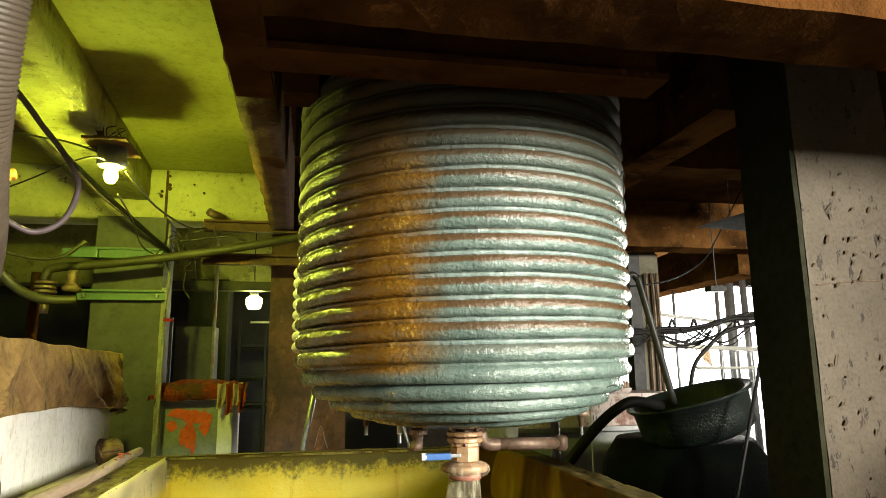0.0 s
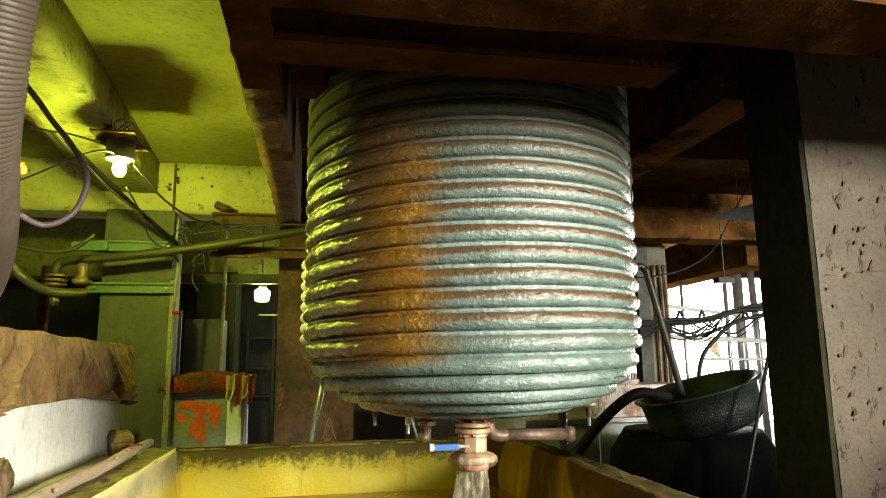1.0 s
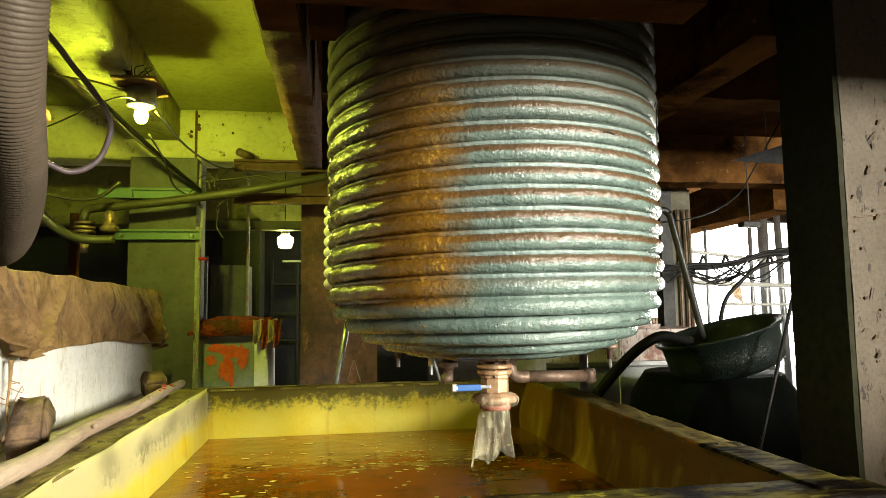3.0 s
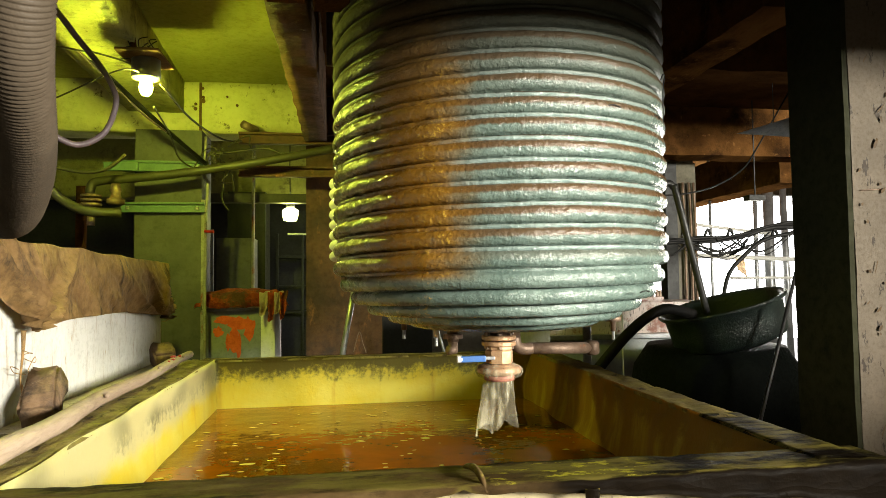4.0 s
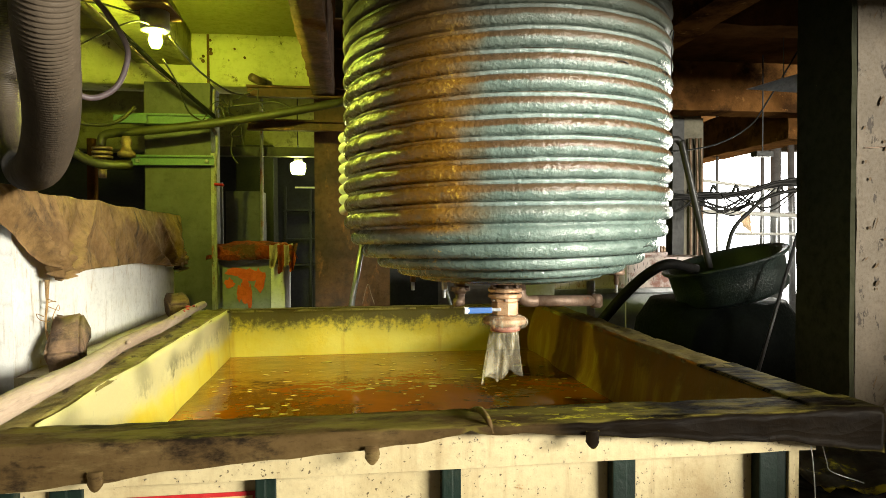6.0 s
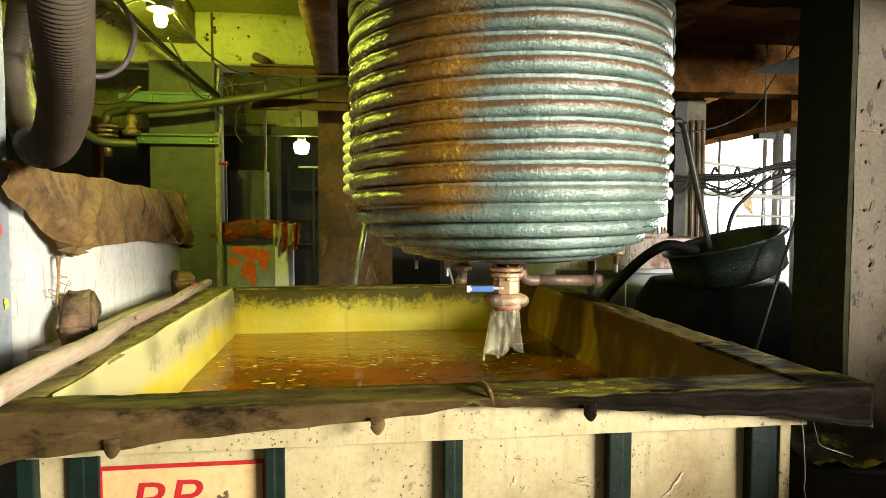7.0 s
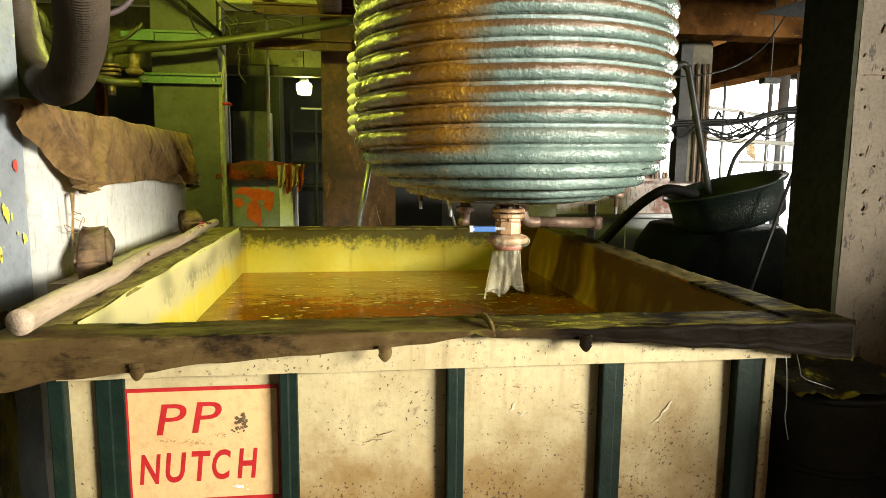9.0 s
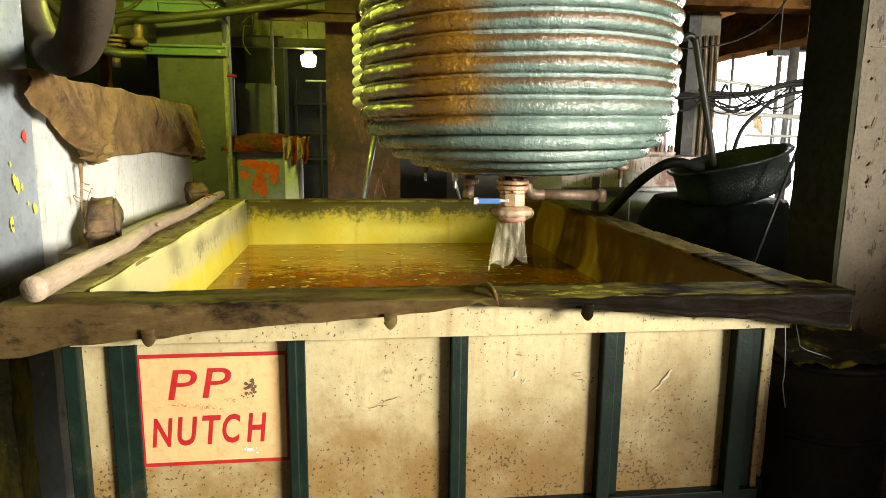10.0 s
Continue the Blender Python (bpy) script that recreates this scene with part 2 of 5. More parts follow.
BLACK = surface("black_rubber", (0.006, 0.006, 0.006), (0.011, 0.010, 0.009), 10, 0.6, 0, 0.2, 60, (), None, 0.25)
POTSHADE = surface("shaded_pot", (0.0035, 0.005, 0.004), (0.007, 0.009, 0.008), 8, 0.7, 0, 0.4, 60, (), None, 0.05)
MOSS = surface("mossy_wet_base", (0.045, 0.04, 0.02), (0.11, 0.095, 0.04), 6, 0.4, 0, 0.9, 35, [((0.24, 0.22, 0.03), 7, 0.48, 0.62, (1, 1, 0.4)), ((0.5, 0.45, 0.08), 20, 0.62, 0.72, None), ((0.01, 0.009, 0.006), 5, 0.55, 0.7, None)])
POTM = surface("black_green_pot", (0.010, 0.017, 0.015), (0.022, 0.034, 0.030), 8, 0.34, 0.1, 0.7, 110)
OLIVE = surface("olive_hose", (0.035, 0.032, 0.014), (0.06, 0.055, 0.025), 8, 0.5, 0, 0.2, 50)
HOSEM = surface("grey_corrugated_hose", (0.052, 0.04, 0.028), (0.085, 0.066, 0.047), 5, 0.5, 0, 0.2, 40, [((0.05, 0.036, 0.024), 5, 0.5, 0.8, None)], None, 0.25)
PINKT = surface("pale_tube", (0.075, 0.055, 0.06), (0.11, 0.08, 0.085), 8, 0.4, 0, 0.1, 60, (), None, 0.3)
ORANGE = surface("orange_stain", (0.60, 0.08, 0.02), (0.75, 0.14, 0.03), 12, 0.7, 0, 0.4, 60)
REDCLOTH = surface("red_stained_sacking", (0.36, 0.055, 0.016), (0.62, 0.12, 0.03), 7, 0.85, 0, 0.7, 50, [((0.16, 0.075, 0.03), 6, 0.5, 0.62, None), ((0.55, 0.42, 0.28), 8, 0.62, 0.74, None)])
SACK = surface("pale_sacking", (0.60, 0.47, 0.33), (0.76, 0.64, 0.48), 8, 0.85, 0, 0.6, 50, [((0.4, 0.1, 0.03), 9, 0.62, 0.75, None)])
creased(REDCLOTH, 12, 0.8, 0.03)
creased(SACK, 12, 0.8, 0.03)
TANKG = surface("grey_green_tank", (0.18, 0.20, 0.195), (0.27, 0.29, 0.28), 5, 0.6, 0, 0.25, 50, [((0.07, 0.07, 0.06), 9, 0.58, 0.75, None)])
BACKDROP = glow("hazy_daylight", (1.0, 0.99, 0.98), 7.0)
BULBM = glow("lit_bulb", (0.88, 1.0, 0.09), 1450)
REDF = surface("faded_red_paint", (0.36, 0.13, 0.09), (0.45, 0.19, 0.13), 10, 0.6, 0, 0.2, 50, [((0.2, 0.09, 0.05), 22, 0.52, 0.66, None)])
DULL = surface("worn_dull_paint", (0.20, 0.19, 0.15), (0.34, 0.32, 0.27), 12, 0.7, 0, 0.4, 70, [((0.22, 0.06, 0.03), 9, 0.55, 0.66, (1, 1, 0.4)), ((0.06, 0.05, 0.035), 14, 0.58, 0.66, (1, 1, 0.3))])
NEARBLACK = surface("near_black_steel", (0.010, 0.011, 0.011), (0.022, 0.023, 0.023), 6, 0.6, 0, 0.3, 40)
FARBULB = glow("lit_far_bulb", (0.95, 1.0, 0.25), 45)


# ---- mesh helpers ----
HOME = {}


def thing(name, at, label, category, group="", kind=""):
    ob = new(name)
    ob.empty_display_size = 0.05
    ob.location = at
    HOME[ob] = Matrix.Translation(at)
    return tagged(ob, label, category, group, kind)


def part(name, bm, material, parent=None, label="", smooth=False):
    """Links a mesh built in world metres as one object, under a thing or part."""
    me = bpy.data.meshes.new(name)
    bm.normal_update()
    bm.to_mesh(me)
    bm.free()
    for m in material if isinstance(material, list) else [material]:
        me.materials.append(m)
    if smooth:
        me.polygons.foreach_set("use_smooth", [True] * len(me.polygons))
    ob = new(name, me)
    if parent is not None:
        ob.parent = parent
        ob.matrix_parent_inverse = HOME[parent].inverted() if parent in HOME else Matrix()
    if label:
        ob["label"] = label
    return ob


def whole(name, bm, material, label, category, group="", kind="", smooth=False):
    return tagged(part(name, bm, material, None, "", smooth), label, category, group, kind)


def box(x0, y0, z0, x1, y1, z1, bevel=0.0, bm=None):
    bm = bm or bmesh.new()
    r = bmesh.ops.create_cube(bm, size=1)
    vs = r["verts"]
    bmesh.ops.scale(bm, vec=(abs(x1 - x0), abs(y1 - y0), abs(z1 - z0)), verts=vs)
    bmesh.ops.translate(bm, vec=((x0 + x1) / 2, (y0 + y1) / 2, (z0 + z1) / 2), verts=vs)
    if bevel:
        es = list({e for v in vs for e in v.link_edges})
        bmesh.ops.bevel(bm, geom=es, offset=bevel, segments=2, affect="EDGES", profile=0.6)
    return bm


def rough_box(x0, y0, z0, x1, y1, z1, step=0.06, amp=0.006, seed=0.0):
    """A box cut fine and roughened, for old timber, plaster and crust."""
    bm = bmesh.new()
    n = [max(1, min(60, int(abs(b - a) / step))) for a, b in ((x0, x1), (y0, y1), (z0, z1))]
    def face(o, u, v, nu, nv):
        g = [[bm.verts.new(Vector(o) + Vector(u) * (i / nu) + Vector(v) * (j / nv)) for j in range(nv + 1)] for i in range(nu + 1)]
        for i in range(nu):
            for j in range(nv):
                bm.faces.new((g[i][j], g[i + 1][j], g[i + 1][j + 1], g[i][j + 1]))
    X, Y, Z = (x1 - x0, 0, 0), (0, y1 - y0, 0), (0, 0, z1 - z0)
    face((x0, y0, z0), Y, X, n[1], n[0])
    face((x0, y0, z1), X, Y, n[0], n[1])
    face((x0, y0, z0), X, Z, n[0], n[2])
    face((x0, y1, z0), Z, X, n[2], n[0])
    face((x0, y0, z0), Z, Y, n[2], n[1])
    face((x1, y0, z0), Y, Z, n[1], n[2])
    bmesh.ops.remove_doubles(bm, verts=bm.verts, dist=0.0005)
    for v in bm.verts:
        p = v.co * 9 + Vector((seed, seed * 1.7, 0))
        v.co += noise.noise_vector(p) * amp + noise.noise_vector(p * 3.1) * amp * 0.5
    return bm


def tube(pts, r, seg=10, bm=None, smooth_path=0, caps=True):
    """A round tube through points; r is one radius or one for each point."""
    bm = bm or bmesh.new()
    P = [Vector(p) for p in pts]
    R = list(r) if isinstance(r, (list, tuple)) else [r] * len(P)
    if smooth_path:
        Q, S = [], []
        for i in range(len(P) - 1):
            a, b, c, d = P[max(i - 1, 0)], P[i], P[i + 1], P[min(i + 2, len(P) - 1)]
            for k in range(smooth_path):
                t = k / smooth_path
                Q.append(0.5 * (2 * b + (c - a) * t + (2 * a - 5 * b + 4 * c - d) * t * t + (3 * b - a - 3 * c + d) * t ** 3))
                S.append(R[i] * (1 - t) + R[i + 1] * t)
        P, R = Q + [P[-1]], S + [R[-1]]
    side = None
    rings = []
    for i, p in enumerate(P):
        t = (P[min(i + 1, len(P) - 1)] - P[max(i - 1, 0)]).normalized()
        if side is None:
            side = t.cross(Vector((0, 0, 1)) if abs(t.z) < 0.9 else Vector((1, 0, 0))).normalized()
        side = (side - t * side.dot(t)).normalized()
        up = t.cross(side)
        rings.append([bm.verts.new(p + (side * math.cos(k * 2 * math.pi / seg) + up * math.sin(k * 2 * math.pi / seg)) * R[i]) for k in range(seg)])
    for a, b in zip(rings, rings[1:]):
        for k in range(seg):
            bm.faces.new((a[k], b[k], b[(k + 1) % seg], a[(k + 1) % seg]))
    if caps:
        bm.faces.new(rings[0])
        bm.faces.new(rings[-1][::-1])
    return bm


def lathe(profile, at, seg=32, bm=None, sides=0):
    """A body turned about z through at; profile is (radius, z) from below to above."""
    bm = bm or bmesh.new()
    seg = sides or seg
    rings = []
    for r, z in profile:
        rings.append([bm.verts.new((at[0] + max(r, 0.0004) * math.cos(k * 2 * math.pi / seg), at[1] + max(r, 0.0004) * math.sin(k * 2 * math.pi / seg), at[2] + z)) for k in range(seg)])
    for a, b in zip(rings, rings[1:]):
        for k in range(seg):
            bm.faces.new((a[k], a[(k + 1) % seg], b[(k + 1) % seg], b[k]))
    bm.faces.new(rings[0][::-1])
    bm.faces.new(rings[-1])
    return bm


def sheet(f, nu, nv, thick=0.004, bm=None):
    """A cloth-like sheet: f(u, v) gives a place for u, v in 0..1."""
    bm = bm or bmesh.new()
    g = [[bm.verts.new(f(i / nu, j / nv)) for j in range(nv + 1)] for i in range(nu + 1)]
    for i in range(nu):
        for j in range(nv):
            bm.faces.new((g[i][j], g[i + 1][j], g[i + 1][j + 1], g[i][j + 1]))
    if thick:
        bmesh.ops.solidify(bm, geom=bm.faces[:], thickness=thick)
    return bm


def wob(x, y=0.0, z=0.0):
    return noise.noise(Vector((x, y, z)))


def lerp_table(table, x):
    for (a, va), (b, vb) in zip(table, table[1:]):
        if x <= b:
            t = max(0.0, min(1.0, (x - a) / (b - a)))
            return va + (vb - va) * t
    return table[-1][1]


# ---- large structure ----
def structure(name, bm, material, label, smooth=False):
    return whole(name, bm, material, label, name.split("_")[0], "", "structure", smooth)


structure("ground", box(-40, -30, -0.3, 40, 60, -0.1), FLOORM, "dark yard ground outside the factory shed")
structure("floor", rough_box(-4, -4.5, -0.1, 6, 7, 0.0, 0.2, 0.006), FLOORM, "dark wet concrete factory floor")
structure("ceiling", box(-4.1, -4.6, 2.33, -0.37, 7, 2.46), CEIL, "rough yellowish painted concrete ceiling slab")
structure("ceiling_deck", box(-0.37, -4.6, 2.36, 6.2, 7, 2.46), DECK, "dark brown deck over the reactor bay")
structure("wall_west", box(-4.15, -4.6, -0.1, -4.0, 7, 2.33), WALLM, "grimy factory side wall")
structure("wall_south", box(-4.1, -4.65, -0.1, 4.3, -4.5, 2.46), WALLM, "grimy wall closing the factory bay")
bm = bmesh.new()
for b in ((4.2, -4.5, -0.1, 4.32, -3.35, 2.36), (4.2, -0.85, -0.1, 4.32, 1.72, 2.36), (4.2, -3.35, -0.1, 4.32, -0.85, 1.3), (4.2, -3.35, 2.34, 4.32, -0.85, 2.36)):
    box(*b, bm=bm)
structure("wall_east", bm, WALLM, "grimy wall with a wide high window opening")
# Mostly out of view; added to keep window light off the rear right bay.
structure("partition", rough_box(1.56, 1.74, -0.1, 2.0, 1.86, 2.36, 0.2, 0.003), DECK, "dark brown partition beside the plaster column, placed to block window light")
structure("wall_far_east", box(6.1, 1.86, -0.1, 6.2, 7, 2.46), WALLM, "grimy far side wall")
structure("wall_bay", box(4.3, 1.74, -0.1, 6.2, 1.86, 2.46), WALLM, "grimy wall closing the rear bay")
bm = bmesh.new()
for b in ((-4.1, 7, -0.1, 3.2, 7.15, 2.46), (5.4, 7, -0.1, 6.2, 7.15, 2.46), (3.2, 7, 2.15, 5.4, 7.15, 2.46)):
    box(*b, bm=bm)
structure("wall_north", bm, WALLM, "grimy dark rear wall with an open doorway to the yard")
# Out of view: stepped wall and pier added to shade column, drum and panels.
bm = box(1.30, 0.35, -0.1, 1.6, 0.45, 0.95)
box(1.6, 0.35, -0.1, 1.95, 0.45, 1.06, 0, bm)
box(1.95, 0.35, -0.1, 2.22, 0.45, 1.20, 0, bm)
box(2.22, 0.35, -0.1, 2.8, 0.45, 2.36, 0, bm)
box(2.8, 0.35, -0.1, 4.2, 0.45, 1.42, 0, bm)
structure("low_wall", bm, WALLM, "unseen stepped wall with a pier, added to shade the right side")
structure("backdrop", box(-3, 13.0, -1, 16, 13.05, 6), BACKDROP, "overexposed hazy daylight beyond the opening")

# slab beams
bm = rough_box(-1.28, -4.4, 2.15, -0.988, 3.88, 2.328, 0.05, 0.006)
for v in bm.verts:
    v.co.x -= (v.co.y - 3.0) * 0.059
structure("ceiling_beam", bm, BEAMP, "rough plastered concrete ceiling beam", True)
structure("cross_beam", rough_box(-4.0, 3.88, 2.047, -0.36, 4.12, 2.328, 0.05, 0.004, 3), CROSSP, "plastered concrete cross beam with chipped paint", True)
cross = bpy.data.objects["cross_beam"]
part("joint_strip", rough_box(-0.956, 3.868, 2.05, -0.944, 3.882, 2.322, 0.03, 0.001), CRUST, cross, "dark joint in the plaster")
for x, z, r in ((-0.939, 2.291, 0.008), (-0.936, 2.219, 0.012), (-0.936, 2.24, 0.009), (-0.976, 2.201, 0.008), (-0.978, 2.175, 0.010), (-0.753, 2.2, 0.007), (-0.807, 2.247, 0.006)):
    part("chipped_hole", tube([(x, 3.871, z), (x, 3.884, z)], r, 8), CRUST, cross, "dark chipped hole")
structure("rear_beam", rough_box(-4.0, 5.2, 1.85, -0.2, 5.45, 2.328, 0.08, 0.004, 5), BEAMP, "plastered concrete beam at the rear", True)


def i_beam(a, b, w, h, t=0.012):
    """A rolled steel beam between two points at the middle of its underside."""
    a, b = Vector(a), Vector(b)
    d = (b - a).normalized()
    s = Vector((d.y, -d.x, 0)).normalized()
    bm = bmesh.new()
    for lo, hi, half in ((0, t * 1.4, w / 2), (t * 1.4, h - t * 1.4, t / 2), (h - t * 1.4, h, w / 2)):
        c = [a - s * half, a + s * half, b + s * half, b - s * half]
        vs = [bm.verts.new(p + Vector((0, 0, z))) for z in (lo, hi) for p in c]
        for f in ((3, 2, 1, 0), (4, 5, 6, 7), (0, 1, 5, 4), (1, 2, 6, 5), (2, 3, 7, 6), (3, 0, 4, 7)):
            bm.faces.new([vs[i] for i in f])
    bmesh.ops.recalc_face_normals(bm, faces=bm.faces[:])
    return bm


structure("deck_beam_1", rough_box(-0.372, 1.70, 1.98, -0.256, 3.86, 2.36, 0.03, 0.007, 2), CRUST, "crusted dark beam along the reactor opening", True)
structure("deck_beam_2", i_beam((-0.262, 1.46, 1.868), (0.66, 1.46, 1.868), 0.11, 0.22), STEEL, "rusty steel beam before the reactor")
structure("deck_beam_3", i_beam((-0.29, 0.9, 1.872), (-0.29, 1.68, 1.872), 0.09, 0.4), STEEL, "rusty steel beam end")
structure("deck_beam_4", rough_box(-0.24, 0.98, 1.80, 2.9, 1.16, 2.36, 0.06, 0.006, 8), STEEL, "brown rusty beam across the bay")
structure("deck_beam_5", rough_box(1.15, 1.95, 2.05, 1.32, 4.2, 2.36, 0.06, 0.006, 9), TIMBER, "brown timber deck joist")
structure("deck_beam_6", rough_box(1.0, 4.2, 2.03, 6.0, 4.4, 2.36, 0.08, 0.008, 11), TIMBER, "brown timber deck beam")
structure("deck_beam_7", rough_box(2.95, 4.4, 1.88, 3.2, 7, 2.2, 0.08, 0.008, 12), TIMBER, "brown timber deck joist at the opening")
structure("deck_beam_8", rough_box(0.9, 2.75, 2.12, 2.95, 2.9, 2.36, 0.08, 0.006, 13), DECK, "dark brown deck joist")
structure("deck_beam_9", rough_box(-0.2, 2.72, 2.02, 1.1, 2.86, 2.36, 0.08, 0.006, 14), DECK, "dark brown beam behind the reactor", True)

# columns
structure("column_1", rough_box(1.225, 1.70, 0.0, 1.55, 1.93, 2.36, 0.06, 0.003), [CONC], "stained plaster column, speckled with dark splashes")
# Thin dark slab: shade of the face turned from the window, as colour.
structure("column_side", rough_box(1.208, 1.701, 0.0, 1.2235, 1.925, 2.30, 0.05, 0.002, 4), COLDK, "olive side of the plaster column with its shade in the colour")
structure("column_2", rough_box(-1.6, 1.62, 0.0, -1.062, 1.86, 2.0, 0.06, 0.003, 6), BLUEGREY, "blue-grey painted post with yellow splashes")
structure("column_3", rough_box(-0.38, 4.0, 0.0, 0.06, 4.3, 2.3, 0.08, 0.003, 7), RUSTY, "brown rust-streaked column behind the reactor")
structure("column_4", rough_box(-0.98, 4.9, 0.0, -0.72, 5.2, 1.85, 0.08, 0.003, 7), COLDK, "dark olive painted rear column")
structure("column_5", rough_box(2.42, 5.0, 0.0, 2.62, 5.2, 2.3, 0.08, 0.003, 7), WALLM, "thin pale post beside the opening")

col = thing("painted_column", (-1.11, 3.97, 0), "green-grey painted steel-clad column with bolted clamps", "column", "", "structure")
part("shaft", rough_box(-1.285, 3.85, 0.0, -0.937, 4.1, 2.047, 0.05, 0.0015), GREEN, col)
part("edge_strip", rough_box(-0.936, 3.842, 0.0, -0.913, 3.88, 1.66, 0.03, 0.002), DULL, col, "worn pale corner strip")
for z0, z1 in ((1.811, 1.862), (1.587, 1.637)):
    cl = part("clamp_bar", box(-1.345, 3.812, z0, -0.912, 3.847, z1, 0.003), BRACKET, col, "green bolted clamp bar")
    part("lip", box(-1.345, 3.796, z1 - 0.008, -0.912, 3.846, z1 + 0.004, 0.002), BRACKET, cl)
    for x in (-1.31, -0.95):
        part("bolt", lathe([(0.011, -0.01), (0.011, 0.004), (0.006, 0.006)], (x, 3.808, (z0 + z1) / 2), 6), STEELG, cl)


# ---- the tank ----
T0, T1, TL, TR, RIM, WATER = 1.345, 3.24, -0.752, 0.752, 0.85, 0.63
tank = thing("filter_tank", (0, 2.25, 0.3), "large cream filter tank with dark green ribs and yellow-stained lining", "tank")
part("bottom", box(-0.77, 1.31, 0.33, 0.775, 3.30, 0.36), DKGREEN, tank)
for a, b in ((-0.747, -0.70), (-0.646, -0.343), (-0.308, 0.001), (0.041, 0.340), (0.396, 0.652)):
    part("front_panel", rough_box(a - 0.01, 1.30, 0.355, b + 0.01, 1.335, 0.80, 0.04, 0.0015, a), CREAM, tank)
for a, b in ((-0.70, -0.646), (-0.343, -0.308), (0.001, 0.041), (0.340, 0.396), (0.652, 0.725)):
    w = b - a
    bm = box(a, 1.287 if a < -0.6 else 1.272, 0.345, a + w * 0.55, 1.302, 0.758, 0.003)
    box(a + w * 0.5, 1.291, 0.345, b, 1.303, 0.758, 0.002, bm)
    part("rib", bm, DKGREEN, tank, "dark green steel angle rib")
part("corner_bar", box(-0.782, 1.275, 0.345, -0.752, 1.32, 0.758, 0.003), DKGREEN, tank, "dark green corner bar")
part("corner_strip", box(0.726, 1.285, 0.355, 0.742, 1.335, 0.758, 0.003), CREAM, tank)
part("bottom_bar", box(-0.77, 1.275, 0.325, 0.74, 1.31, 0.357, 0.003), DKGREEN, tank)
part("top_strip", rough_box(-0.76, 1.262, 0.757, 0.77, 1.34, 0.84, 0.04, 0.002, 4), CREAM, tank, "chipped cream lip below the rim")
part("side_panel", rough_box(0.755, 1.34, 0.35, 0.79, 3.28, 0.84, 0.08, 0.002), CREAM, tank)
part("side_panel", rough_box(-0.80, 1.34, 0.35, -0.755, 3.28, 0.84, 0.08, 0.002), CREAM, tank)
part("back_panel", rough_box(-0.80, 3.245, 0.35, 0.79, 3.30, 0.842, 0.08, 0.002), CREAM, tank)
for x in (-0.60, -0.3, 0.0, 0.3, 0.6):
    for y in (1.4, 3.2):
        if abs(x) > 0.5:
            part("leg", box(x - 0.04, y - 0.04, 0, x + 0.04, y + 0.04, 0.33, 0.004), DKGREEN, tank)


def liner_material():
    m, nt, bsdf = nodes_of("yellow_dyed_lining")
    co = coords(nt)
    sep = nt.nodes.new("ShaderNodeSeparateXYZ")
    nt.links.new(co, sep.inputs[0])
    n = noise_node(nt, co, 5, 7, 0.65)
    f = noise_node(nt, co, 45, 4, 0.7)
    streak = noise_node(nt, co, 14, 5, 0.6, (1, 1, 0.12))
    z = calc(nt, "ADD", sep.outputs["Z"], calc(nt, "MULTIPLY", calc(nt, "SUBTRACT", n, 0.5), 0.10))
    colr = blend(nt, span(nt, n, 0.3, 0.7), (0.93, 0.76, 0.04), (0.95, 0.85, 0.14))
    colr = blend(nt, span(nt, streak, 0.55, 0.75, 0, 0.6), colr, (0.72, 0.46, 0.02))
    left = span(nt, sep.outputs["X"], -0.74, -0.72, 1, 0)
    pale = calc(nt, "MULTIPLY", left, span(nt, z, 0.69, 0.76))
    colr = blend(nt, pale, colr, (0.80, 0.74, 0.36))
    zz = calc(nt, "ADD", z, calc(nt, "MULTIPLY", calc(nt, "SUBTRACT", f, 0.5), 0.14))
    zz = calc(nt, "ADD", zz, calc(nt, "MULTIPLY", calc(nt, "SUBTRACT", streak, 0.5), 0.10))
    band = calc(nt, "MULTIPLY", span(nt, zz, 0.745, 0.81, 0, 0.86), span(nt, sep.outputs["X"], -0.745, -0.735))
    colr = blend(nt, band, colr, (0.085, 0.07, 0.02))
    # Right lining painted darker amber, the shade of that wall in its colour.
    right = span(nt, sep.outputs["X"], 0.5, 0.62)
    colr = blend(nt, calc(nt, "MULTIPLY", right, span(nt, streak, 0.3, 0.6, 0.6, 0.97)), colr, (0.34, 0.165, 0.007))
    colr = blend(nt, span(nt, f, 0.66, 0.8, 0, 0.5), colr, (0.25, 0.19, 0.03))
    nt.links.new(colr, bsdf.inputs["Base Color"])
    bsdf.inputs["Roughness"].default_value = 0.5
    bumped(nt, bsdf, calc(nt, "ADD", n, calc(nt, "MULTIPLY", f, 0.4)), 0.5)
    return m


DYE = liner_material()
lin = part("lining_back", sheet(lambda u, v: (TL + (TR - TL) * u, T1 - 0.004 + 0.008 * wob(u * 9, v * 3) - 0.02 * (1 - v) ** 2, 0.40 + 0.452 * v), 60, 18, 0.006), DYE, tank, "yellow-stained lining", True)
part("lining_left", sheet(lambda u, v: (TL + 0.006 + 0.010 * wob(u * 8, v * 3, 4) + 0.03 * (1 - v), T1 + (T0 - T1) * u, 0.40 + 0.452 * v), 60, 18, 0.006), DYE, tank, "cream lining with yellow stains", True)


